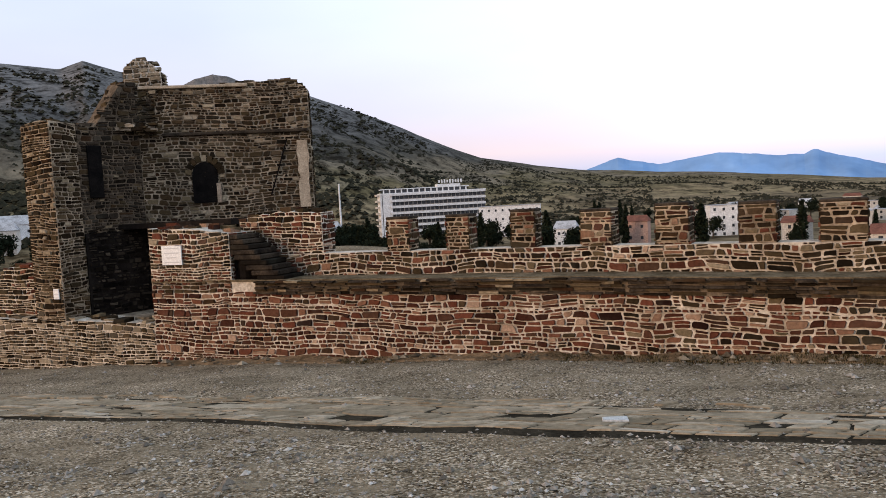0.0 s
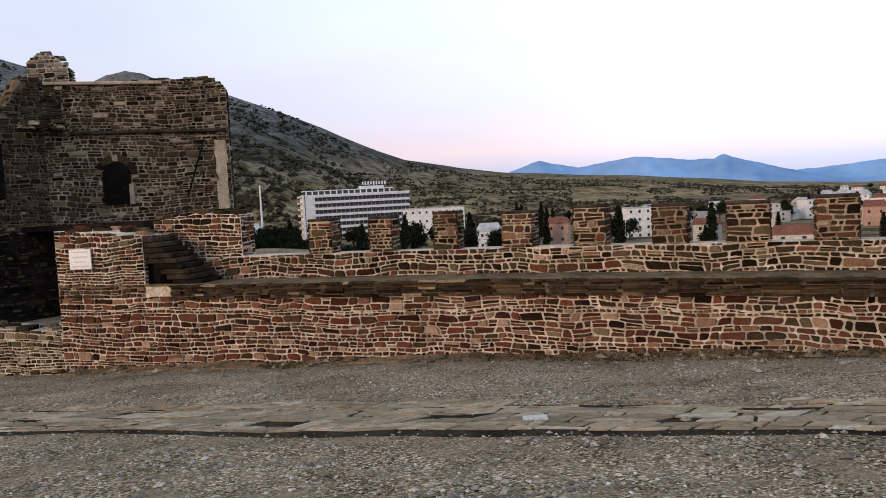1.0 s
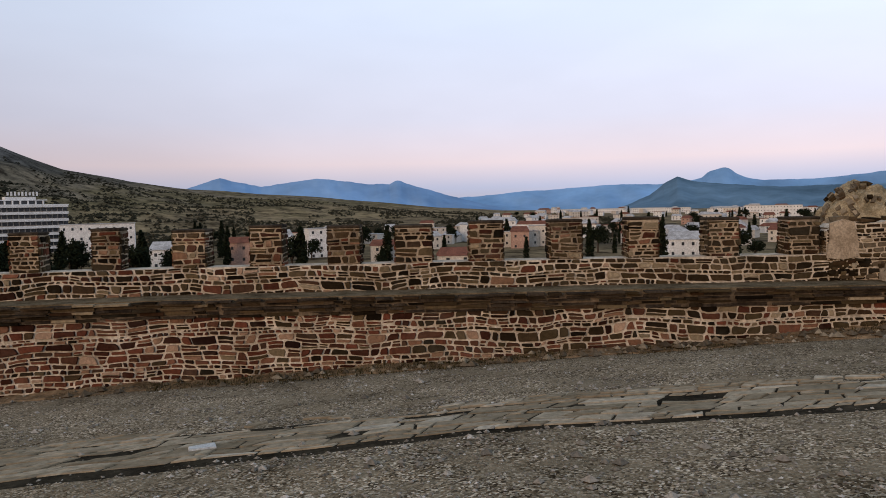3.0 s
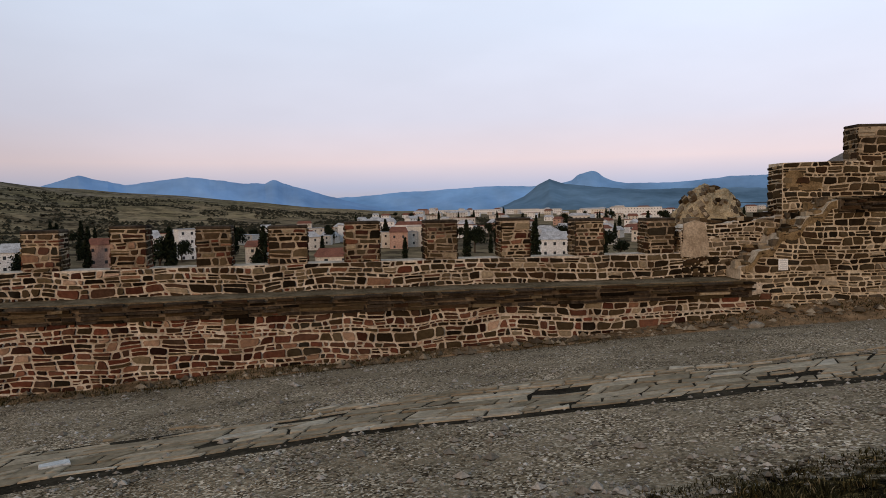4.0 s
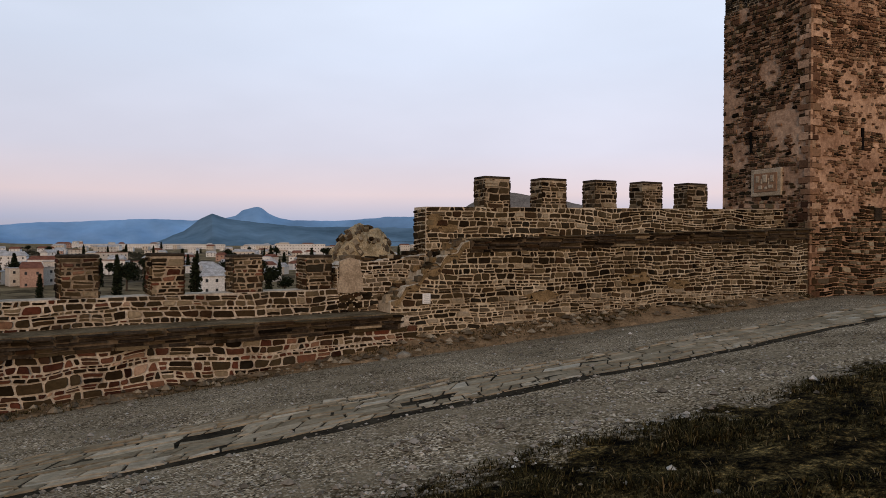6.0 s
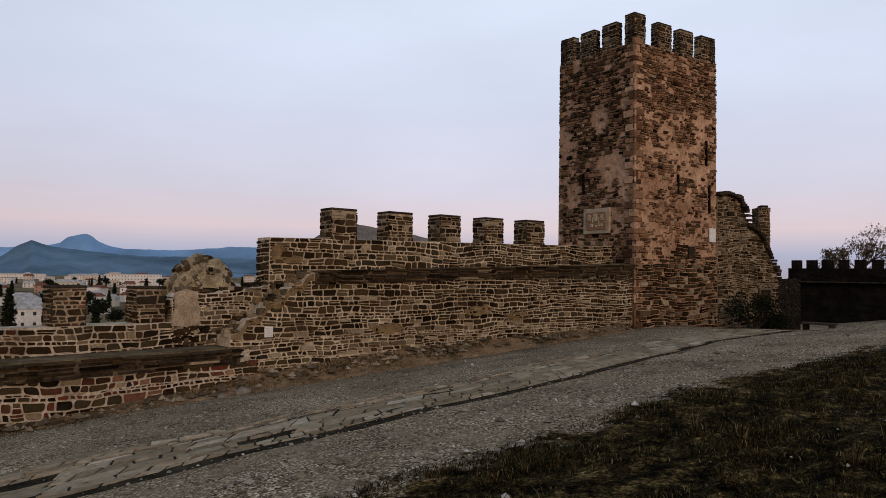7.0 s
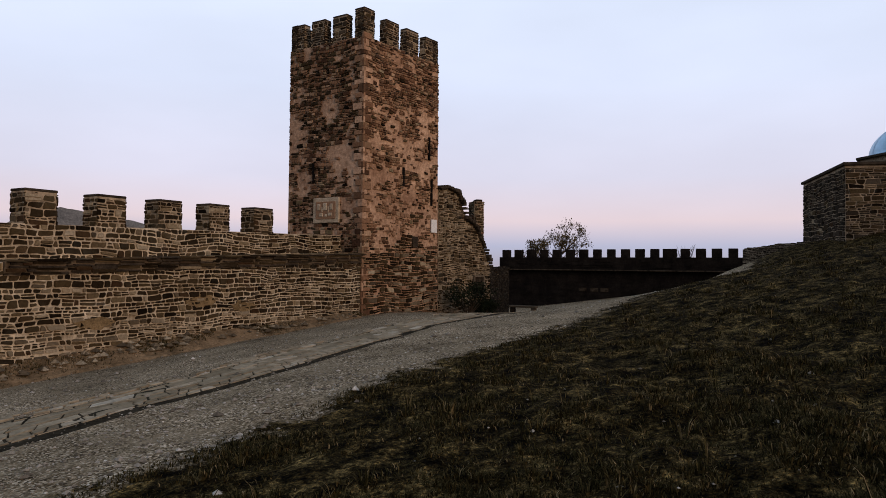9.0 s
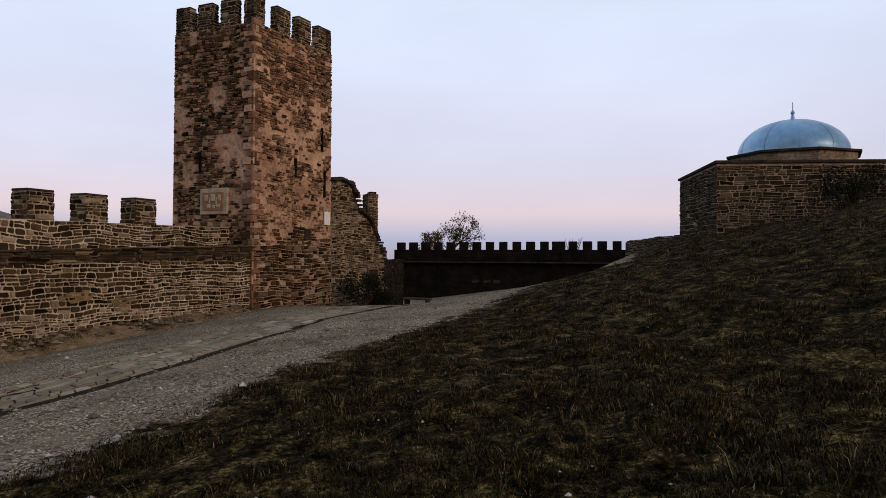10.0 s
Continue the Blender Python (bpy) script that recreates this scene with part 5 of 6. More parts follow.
M_ROOFG = rough_mat("grey_sheet_roof", (0.22, 0.21, 0.20), (0.46, 0.46, 0.45), 0.4)
M_GLASS = rough_mat("dark_glass", (0.015, 0.017, 0.02), (0.04, 0.045, 0.05), 0.8, 0.25, 0.05, 0.01)


def hotel():
    a, b = bearing(-5.2, 392), bearing(2.95, 402)
    d = b - a
    u = Vector((d.x, d.y, 0)).normalized()
    n = Vector((u.y, -u.x, 0))
    up = Vector((0, 0, 1))
    t = thing("hotel", "long white slab hotel block with rows of balconies", "building")
    top, st, nst = 7.6, 3.35, 7
    c = v3((a + b) / 2, 0)
    W, D = d.length / 2, 7.0
    part("wall", box_mesh("wall", c - n * D + up * (top - st * nst / 2), u, n, up, W, D - 1.3, st * nst / 2, M_WALLC, 0), t)
    part("end_wall", box_mesh("end_wall", c - u * (W + 0.3) - n * (D - 1) + up * (top - st * nst / 2), u, n, up, 0.5, D, st * nst / 2, M_WALLW), t)
    part("stair_tower", box_mesh("stair_tower", c - u * (W - 3.2) - n * 0.4 + up * (top - st * nst / 2), u, n, up, 2.6, 1.3, st * nst / 2, M_WALLW), t)
    for k in range(nst):
        z = top - st * k
        part("balcony", box_mesh("balcony", c + u * 2.6 + up * (z - 0.55) + n * 0.4, u, n, up, W - 2.4, 1.3, 0.62, M_WALLW), t)
        part("balcony", box_mesh("balcony", c - u * (W + 1.2) - n * (D - 0.5) + up * (z - 0.55), u, n, up, 1.2, D * 0.75, 0.5, M_WALLC), t)
        for i in range(22):
            x = -W + 6.5 + (2 * W - 7) * i / 21
            part("window", box_mesh("window", c + u * x - n * 1.2 + up * (z - st * 0.64), u, n, up, 0.95, 0.12, 0.85, M_GLASS), t)
    part("roof", box_mesh("roof", c - n * D + up * (top + 0.15), u, n, up, W + 0.8, D + 0.6, 0.2, M_WALLW), t)
    part("penthouse", box_mesh("penthouse", c - u * 4 - n * D + up * (top + 1.3), u, n, up, W * 0.82, 4.0, 1.05, M_GLASS), t)
    part("penthouse_roof", box_mesh("penthouse_roof", c - u * 4 - n * D + up * (top + 2.45), u, n, up, W * 0.86, 4.6, 0.22, M_WALLW), t)
    for i in range(15):
        part("pillar", box_mesh("pillar", c - u * (4 + W * 0.8 - W * 1.6 * i / 14) - n * (D - 4.1) + up * (top + 1.3), u, n, up, 0.35, 0.25, 1.05, M_WALLW), t)
    part("lift_house", box_mesh("lift_house", c + u * 9.5 - n * D + up * (top + 3.3), u, n, up, 6.5, 3.4, 0.75, M_WALLW), t)
    # rooftop letters as plain bars
    for i in range(9):
        part("sign_bar", box_mesh("sign_bar", c + u * (4.2 + i * 1.55) - n * (D - 3) + up * (top + 5.5), u, n, up, 0.42, 0.12, 1.0 if i % 3 else 0.75, M_WALLW), t)


def simple_house(name, label, c, ang, w, d, h, wall, roof, gable, group, rows=2):
    """A house with storeys, windows and roof, standing at c (x, y, z)."""
    u = Vector((math.cos(ang), math.sin(ang), 0))
    n = Vector((u.y, -u.x, 0))
    up = Vector((0, 0, 1))
    c = Vector(c)
    t = thing(name, label, "house", group)
    part("wall", box_mesh("wall", c + up * (h / 2 - 1.5), u, n, up, w / 2, d / 2, h / 2 + 1.5, wall), t)
    if gable:
        pts = [c + up * h + u * (w / 2 + 0.4) * a + n * (d / 2 + 0.4) * b for a, b in ((-1, -1), (1, -1), (1, 1), (-1, 1))]
        rd = [c + up * (h + d * 0.3) - u * w * 0.42, c + up * (h + d * 0.3) + u * w * 0.42]
        part("roof", mesh_from("roof", pts + rd, [(0, 1, 5, 4), (2, 3, 4, 5), (1, 2, 5), (3, 0, 4), (3, 2, 1, 0)], roof), t)
    else:
        part("roof", box_mesh("roof", c + up * (h + 0.15), u, n, up, w / 2 + 0.25, d / 2 + 0.25, 0.15, roof), t)
    k = max(2, int(w / 3.2))
    for j in range(rows):
        for i in range(k):
            part("window", box_mesh("window", c + u * (-w / 2 + w * (i + 0.5) / k) + n * d / 2 + up * (h * (j + 0.55) / rows), u, n, up, 0.45, 0.06, 0.55, M_GLASS), t)
    return t


def town():
    rng = random.Random(41)
    cells = []
    # set pieces seen over the parapet
    fixed = [(4.9, 360, 30, 12, 17.0, M_WALLW, M_ROOFG, False, "low white flat-roofed annex beside the hotel", -19),
             (9.2, 260, 8, 9, 7.0, M_WALLW, M_ROOFG, True, "white house with a pale metal roof", -17),
             (14.6, 270, 8, 7, 8.0, M_WALLP, M_ROOFR, True, "salmon house with a red roof", -17),
             (20.6, 300, 10, 9, 12.5, M_WALLW, M_ROOFG, False, "white multi-storey block with dark windows", -18),
             (25.6, 260, 9, 7, 6.0, M_WALLC, M_ROOFR, True, "cream house with a red tile roof", -17),
             (31.3, 190, 9, 7, 4.6, M_WALLC, M_ROOFR, True, "cream house with a red tile roof and dark windows", -15.2),
             (36.4, 330, 8, 8, 9.0, M_WALLP, M_ROOFR, True, "tall salmon house with a red roof", -18.5),
             (37.9, 345, 9, 9, 10.5, M_WALLC, M_ROOFG, False, "cream four-storey house with a flat roof", -18),
             (43.0, 1300, 200, 40, 14.0, M_WALLW, M_ROOFG, False, "long white industrial shed", -19),
             (47.0, 1200, 90, 40, 14.0, M_WALLW, M_ROOFG, False, "long white industrial shed", -19),
             (51.3, 480, 20, 12, 9.0, M_WALLW, M_ROOFG, False, "white house with a flat roof", -18),
             (54.8, 900, 60, 20, 15.0, M_WALLW, M_ROOFG, False, "white apartment block on the edge of town", -18),
             (48.9, 260, 13, 9, 6.5, M_WALLW, M_ROOFG, True, "white house with a grey metal roof", -17),
             (-30.2, 330, 24, 12, 12.0, M_WALLW, M_ROOFG, True, "white house with a grey roof below the hill", -10),
             (-32.2, 300, 14, 10, 12.0, M_WALLC, M_ROOFG, True, "cream house with a grey roof below the hill", -12),
             (-9.6, 330, 12, 9, 9.0, M_WALLW, M_ROOFG, True, "white house among dark trees", -16)]
    for b, r, w, d, h, wall, roof, gable, lab, z in fixed:
        p = bearing(b, r)
        simple_house("house", lab, (p.x, p.y, z), -radians(b) + rng.uniform(-0.25, 0.25), w, d, h, wall, roof, gable, "town houses", 4 if h > 12 else 2)
    walls = [M_WALLW, M_WALLW, M_WALLW, M_WALLW, M_WALLC, M_WALLC, M_WALLC, M_WALLC, M_WALLC, M_WALLP]
    for i in range(260):
        b = rng.uniform(17, 66)
        r = 330 * math.exp(rng.random() * 1.5)
        p = bearing(b, r)
        if b < 33 and r > 520 + 10 * (b - 15):
            continue
        if any((p - q).length < s for q, s in cells):
            continue
        cells.append((p, 11 + r * 0.008))
        big = rng.random() < 0.15
        w, d, h = rng.uniform(7, 12) * (1.8 if big else 1), rng.uniform(6, 9), rng.uniform(3.5, 6.5) * (1.5 if big else 1)
        wall = rng.choice(walls)
        roof = M_ROOFR if rng.random() < 0.3 else M_ROOFG
        gable = rng.random() < 0.65
        word = {"white_render": "white", "cream_render": "cream", "salmon_render": "salmon"}[wall.name]
        lab = "%s rendered house with a %s %s roof" % (word, "red tile" if roof is M_ROOFR else "grey metal", "pitched" if gable else "flat")
        simple_house("house", lab, (p.x, p.y, terrain_z(b, r)), -radians(b) + rng.uniform(-0.7, 0.7), w, d, h, wall, roof, gable, "town houses", 3 if h > 9 else 2)
    mast = thing("mast", "tall thin white mast beside the hotel", "mast")
    p = bearing(-8.45, 350)
    bm = bmesh.new()
    bmesh.ops.create_cone(bm, cap_ends=True, segments=8, radius1=0.55, radius2=0.35, depth=28, matrix=Matrix.Translation((p.x, p.y, -1)))
    me = bpy.data.meshes.new("pole")
    bm.to_mesh(me)
    bm.free()
    me.materials.append(M_WALLW)
    part("pole", me, mast)


hotel()
town()

# ---------------- trees ----------------
M_LEAF_DARK = rough_mat("dark_conifer_leaf", (0.006, 0.008, 0.005), (0.02, 0.026, 0.014), 0.6)
M_LEAF = rough_mat("autumn_leaf", (0.06, 0.045, 0.025), (0.16, 0.12, 0.065), 0.9)
M_BARK = rough_mat("bark", (0.03, 0.024, 0.018), (0.08, 0.062, 0.045), 4.0)


def leaf_clumps(J, rng, centre, rad, count, size, flat=1.0):
    for _ in range(count):
        v = Vector((rng.gauss(0, 1), rng.gauss(0, 1), rng.gauss(0, 1)))
        v = v.normalized() * rad * rng.random() ** 0.45
        c = Vector(centre) + Vector((v.x, v.y, v.z * flat))
        e1 = Vector((rng.uniform(-1, 1), rng.uniform(-1, 1), rng.uniform(-1, 1))).normalized()
        e2 = e1.cross(Vector((rng.uniform(-1, 1), rng.uniform(-1, 1), rng.uniform(-1, 1)))).normalized()
        s = size * rng.uniform(0.5, 1.3)
        J.add([c - e1 * s, c + e2 * s * 0.55, c + e1 * s, c - e2 * s * 0.55], [(0, 1, 2, 3)])


def limb(J, p, q, r0, r1, seg=6):
    p, q = Vector(p), Vector(q)
    ax = (q - p).normalized()
    s = ax.orthogonal().normalized()
    t = ax.cross(s)
    vs = [p + (s * math.cos(2 * math.pi * i / seg) + t * math.sin(2 * math.pi * i / seg)) * r0 for i in range(seg)]
    vs += [q + (s * math.cos(2 * math.pi * i / seg) + t * math.sin(2 * math.pi * i / seg)) * r1 for i in range(seg)]
    J.add(vs, [(i, (i + 1) % seg, seg + (i + 1) % seg, seg + i) for i in range(seg)])


def tree_meshes(seed, kind):
    rng = random.Random(seed)
    T, C = Joined(), Joined()
    if kind == "cypress":
        limb(T, (0, 0, 0), (0, 0, 5), 0.25, 0.1)
        for i in range(24):
            z = 1.0 + i * 0.36
            leaf_clumps(C, rng, (rng.uniform(-.2, .2), rng.uniform(-.2, .2), z), 1.15 * (1 - (i / 26) ** 2) + 0.1, 34, 0.42, 1.2)
    else:
        limb(T, (0, 0, 0), (0.1, 0, 3.5), 0.3, 0.16)
        for i in range(9):
            a = rng.random() * 6.3
            q = (math.cos(a) * rng.uniform(1, 2.6), math.sin(a) * rng.uniform(1, 2.6), rng.uniform(3.8, 7.0))
            limb(T, (0.05, 0, rng.uniform(2, 3.4)), q, 0.12, 0.03, 5)
            leaf_clumps(C, rng, q, rng.uniform(1.1, 1.9), 110, 0.34, 0.8)
        leaf_clumps(C, rng, (0, 0, 5.5), 2.2, 200, 0.36, 0.9)
    return T.mesh("trunk", [M_BARK]), C.mesh("crown", [M_LEAF_DARK])


def far_trees():
    rng = random.Random(51)
    kinds = [("cypress", tree_meshes(1, "cypress")), ("cypress", tree_meshes(2, "cypress")), ("tree", tree_meshes(3, "broad")), ("tree", tree_meshes(4, "broad"))]
    spots = []
    for i in range(46):
        spots.append((rng.uniform(-11.5, -6.3), rng.uniform(240, 340), None))
    for i in range(60):
        spots.append((rng.uniform(-6, 10), rng.uniform(200, 330), None))
    for i in range(180):
        spots.append((rng.uniform(10, 66), 220 * math.exp(rng.random() * 1.6), None))
    for i in range(14):
        spots.append((rng.uniform(-34, -29), rng.uniform(200, 300), None))
    for b, r, _ in spots:
        if b < 33 and r > 560:
            continue
        kd, (tm, cm) = rng.choice(kinds)
        p = bearing(b, r)
        s = rng.uniform(0.75, 1.5)
        t = thing("tree", "dark evergreen cypress in the valley" if kd == "cypress" else "dark rounded tree in the valley", "tree", "valley trees", at=(p.x, p.y, terrain_z(b, r) - 0.3))
        t.scale = (s * 1.1, s * 1.1, s)
        part("trunk", tm, t)
        part("crown", cm, t)


def scrub():
    """Low dark shrubs over the far hillsides."""
    rng = random.Random(61)
    J = Joined()
    for _ in range(30000):
        b = rng.uniform(-36, 44)
        r = rng.uniform(430, 1150) if b > -8 else rng.uniform(300, 1100)
        if noise.noise((b * 0.35, r * 0.012, 3.3)) < -0.08:
            continue
        p = bearing(b, r)
        s = (0.7 + 2.2 * rng.random() ** 2) * (1.35 if b < 0 else 1)
        z = terrain_z(b, r)
        c = Vector((p.x, p.y, z + s * 0.25))
        vs = []
        for k in range(6):
            a = k * 1.047 + rng.random()
            vs.append(c + Vector((math.cos(a) * s * rng.uniform(0.7, 1.2), math.sin(a) * s * rng.uniform(0.7, 1.2), rng.uniform(-0.3, 0.15) * s)))
        vs.append(c + Vector((0, 0, s * rng.uniform(0.5, 0.9))))
        J.add(vs, [(k, (k + 1) % 6, 6) for k in range(6)])
    ob = part("scrub", J.mesh("scrub", [M_SCRUB]))
    tagged(ob, "dark low scrub scattered over the brown hillsides", "scrub", kind="stuff")


M_SCRUB = rough_mat("scrub_leaf", (0.012, 0.012, 0.008), (0.04, 0.036, 0.022), 0.5)
far_trees()
scrub()


def bare_tree():
    rng = random.Random(71)
    c = bearing(107.75, 84)
    t = thing("tree", "sparse autumn tree with thin leaves behind the far wall", "tree", at=(c.x, c.y, -3.5))
    t.scale = (0.86, 0.86, 1.1)
    T, C = Joined(), Joined()
    limb(T, (0, 0, 0), (0, 0, 5.4), 0.32, 0.2)

    def grow(p, d, ln, r, lev):
        q = p + d * ln
        limb(T, p, q, r, r * 0.6, 5)
        if lev == 0:
            leaf_clumps(C, rng, q, 0.66, 13, 0.12, 0.8)
            return
        for _ in range(3 if lev > 1 else 4):
            e = (d + Vector((rng.uniform(-1, 1), rng.uniform(-1, 1), rng.uniform(-0.35, 0.75))) * 0.85).normalized()
            grow(q, e, ln * rng.uniform(0.6, 0.85), r * 0.58, lev - 1)
    for i in range(7):
        a = i * 0.9 + rng.random() * 0.4
        grow(Vector((0, 0, rng.uniform(4.2, 5.3))), Vector((math.cos(a), math.sin(a), rng.uniform(0.25, 0.95))).normalized(), rng.uniform(1.4, 2.1), 0.12, 3)
    part("trunk", T.mesh("trunk", [M_BARK]), t)
    part("crown", C.mesh("crown", [M_LEAF]), t)
    c = bearing(117.5, 80)
    t2 = thing("tree", "small bare reddish tree behind the far wall", "tree", at=(c.x, c.y, -3.5))
    T = Joined()
    for i in range(26):
        a = rng.random() * 6.3
        limb(T, (0, 0, rng.uniform(3, 5.6)), (math.cos(a) * rng.uniform(.4, 1.3), math.sin(a) * rng.uniform(.4, 1.3), rng.uniform(6.2, 7.7)), 0.05, 0.01, 4)
    limb(T, (0, 0, 0), (0, 0, 5.8), 0.16, 0.08)
    part("trunk", T.mesh("trunk", [M_BARK]), t2)


bare_tree()


def bush(at, rad, h, label):
    rng = random.Random(81)
    z = ground_z(at[0], at[1])
    t = thing("bush", label, "bush", at=(at[0], at[1], z))
    T, C = Joined(), Joined()
    for i in range(16):
        a = rng.random() * 6.3
        q = (math.cos(a) * rad * rng.uniform(.3, .9), math.sin(a) * rad * rng.uniform(.3, .9), h * rng.uniform(.4, .95))
        limb(T, (0, 0, -0.05), q, 0.03, 0.008, 4)
        leaf_clumps(C, rng, q, rad * 0.42, 130, 0.05, 0.8)
    part("branchwork", T.mesh("branchwork", [M_BARK]), t, kind="stuff")
    part("foliage", C.mesh("foliage", [M_LEAF_DARK]), t, kind="stuff")


bush((30.1, -6.1), 1.15, 1.25, "dense dark bush at the foot of the tower")
bush((22.6, -24.0), 1.7, 1.3, "dark low bush on the slope below the mosque")
bush((24.6, -25.6), 1.2, 1.0, "dark low bush on the slope below the mosque")
bush((31.3, -7.0), 0.7, 0.7, "low dark bush beside the ruined gable")

# ---------------- road: paved strip, gravel and stones ----------------


def strip_at(s):
    """A point and direction on the strip's centre line."""
    for a, b in zip(STRIP[:-1], STRIP[1:]):
        d = b - a
        if s <= d.length:
            return a + d * (s / d.length), d.normalized()
        s -= d.length
    return STRIP[-1], (STRIP[-1] - STRIP[-2]).normalized()


def smooth_strip():
    """Rounds the strip's centre line."""
    global STRIP
    for _ in range(3):
        out = [STRIP[0]]
        for a, b in zip(STRIP[:-1], STRIP[1:]):
            out += [a * 0.75 + b * 0.25, a * 0.25 + b * 0.75]
        out.append(STRIP[-1])
        STRIP = out


smooth_strip()
LEN = sum((b - a).length for a, b in zip(STRIP[:-1], STRIP[1:]))


def slab_mesh(rng, pts, h, up):
    c = sum(pts, Vector((0, 0, 0))) / len(pts)
    top = [c + (p - c) * (1 - min(0.2, 0.010 / max(0.03, (p - c).length))) + up * h + Vector((0, 0, rng.uniform(-0.006, 0.006))) for p in pts]
    mid = [p + up * (h - 0.015) for p in pts]
    low = [p - up * 0.06 for p in pts]
    n = len(pts)
    vs = low + mid + top
    fs = [(i, (i + 1) % n, n + (i + 1) % n, n + i) for i in range(n)] + [(n + i, n + (i + 1) % n, 2 * n + (i + 1) % n, 2 * n + i) for i in range(n)] + [tuple(range(2 * n, 3 * n))]
    return vs, fs


def pavement():
    rng = random.Random(91)
    t = thing("pavement", "worn strip of irregular pale paving slabs along the gravel road", "pavement", kind="structure")
    J = Joined()
    up = Vector((0, 0, 1))
    count = 0
    # dark earth bed in which the slabs lie
    vs, fs = [], []
    n = int(LEN / 0.25)
    for i in range(n + 1):
        p, d = strip_at(LEN * i / n)
        # the near lip of the bed paints the shade under the slab edge
        lip = 0.14 + 0.16 * noise.noise((i * 0.05, 3.0, 4)) + 0.07 * noise.noise((i * 0.4, 2.0, 4))
        for w_ in (-1.16 - max(0.02, lip), -1.1, -0.3, 0.4, 0.92):
            q = p + left_of(d) * (w_ + (0.10 * noise.noise((i * 0.3, w_, 8)) if w_ > 0.8 else 0))
            edge = -0.03 if w_ == 0.92 else 0.0 if w_ < -1.1 else 0.014
            vs.append(v3(q, ground_z(q.x, q.y) + edge + 0.05 * noise.noise((q.x * 0.35, q.y * 0.35, 0)) + 0.02 * noise.noise((q.x * 1.3, q.y * 1.3, 3))))
    for i in range(n):
        for j in range(4):
            o = i * 5 + j
            fs.append((o, o + 1, o + 6, o + 5))
    part("bed_and_edge_shade", mesh_from("bed_and_edge_shade", vs, fs, M_BED), t, "dark earth between the slabs and painted shade along the near edge")
    # crazy flagstones in two bands, parted by a rut along the far side
    for lo, hi, dw, ds in ((-1.10, 0.40, 0.31, 0.52), (0.47, 0.95, 0.26, 0.42)):
        for poly in courses(rng, 0.6, LEN - 0.6, lambda q: lo, lambda q: hi, (dw * 0.75, dw * 1.3), (ds * 0.35, ds * 0.65), 0.018, 1.0, 0.06):
            s, w_ = sum(q[0] for q in poly) / len(poly), sum(q[1] for q in poly) / len(poly)
            rag = 0.07 * noise.noise((s * 1.1, hi * 4, 3))
            for a_, b_, lim in ((0, -1, -lo + rag), (0, 1, hi + rag)):
                poly = clip(poly, a_, b_, lim) if len(poly) > 2 else poly
            if len(poly) < 3 or min(max(q[j] for q in poly) - min(q[j] for q in poly) for j in (0, 1)) < 0.06:
                continue
            if rng.random() < 0.015 + (0.75 * smooth(-0.15, 0.25, noise.noise((s * 0.22, 5.0, 12))) if hi > 0.5 else 0):
                continue
            pts = []
            for ss, ww in worn(rng, poly, 0.08):
                p, d = strip_at(ss + 0.6 * (ww + 0.3))
                q = p + left_of(d) * ww
                pts.append(v3(q, ground_z(q.x, q.y) + 0.05 * noise.noise((q.x * 0.35, q.y * 0.35, 0)) + 0.02 * noise.noise((q.x * 1.3, q.y * 1.3, 3))))
            c = sum(pts, Vector((0, 0, 0))) / len(pts)
            vs, fs = slab_mesh(rng, pts, 0.026 + rng.uniform(-0.006, 0.006), up)
            if -7 < c.x < 17 and count < 300:
                count += 1
                part("paving_slab", mesh_from("paving_slab", vs, fs, M_PAVE), t)
            else:
                J.add(vs, fs)
    part("paving", J.mesh("paving", [M_PAVE]), t, kind="stuff")
    # one pale slab in the road
    q = Vector((1.77, 8.11))
    z = ground_z(q.x, q.y)
    pts = [v3(q + Vector(e), ground_z(*(q + Vector(e))) + 0.02) for e in ((-0.16, -0.1), (0.13, -0.14), (0.17, 0.11), (-0.12, 0.13))]
    vs, fs = slab_mesh(rng, pts, 0.045, up)
    part("paving_slab", mesh_from("paving_slab", vs, fs, M_WHITE_STONE), t, "whitish square stone")


M_BED = rough_mat("earth_and_edge_shade", (0.010, 0.008, 0.005), (0.050, 0.040, 0.026), 2.0)
M_WHITE_STONE = rough_mat("white_limestone", (0.40, 0.39, 0.36), (0.52, 0.50, 0.46), 4.0)
pavement()

PEB = [(1, 0, 0), (0, 1, 0), (-1, 0, 0), (0, -1, 0), (0, 0, 0.6), (0, 0, -0.4)]
PEB_F = [(0, 1, 4), (1, 2, 4), (2, 3, 4), (3, 0, 4), (1, 0, 5), (2, 1, 5), (3, 2, 5), (0, 3, 5)]


def scatter_stones(name, label, count, size, where, seed, material):
    rng = random.Random(seed)
    J = Joined()
    made = 0
    while made < count:
        b = rng.uniform(-34, 128)
        r = 3.2 * math.exp(rng.random() * 2.1)
        p = bearing(b, r)
        if not where(p, rng):
            continue
        z = ground_z(p.x, p.y) + 0.05 * noise.noise((p.x * 0.35, p.y * 0.35, 0)) + 0.02 * noise.noise((p.x * 1.3, p.y * 1.3, 3))
        s = size(rng)
        g = wall_gap(p)
        if 0 < g < 0.9:
            z += bank_z(p.x, g)
        rot = Matrix.Rotation(rng.random() * 6.3, 3, "Z")
        J.add([rot @ Vector((x * s * rng.uniform(0.7, 1.3), y * s * rng.uniform(0.6, 1.1), q * s)) + Vector((p.x, p.y, z + s * 0.2)) for x, y, q in PEB], PEB_F)
        made += 1
    ob = part(name, J.mesh(name, [material]))
    tagged(ob, label, "gravel", kind="stuff")


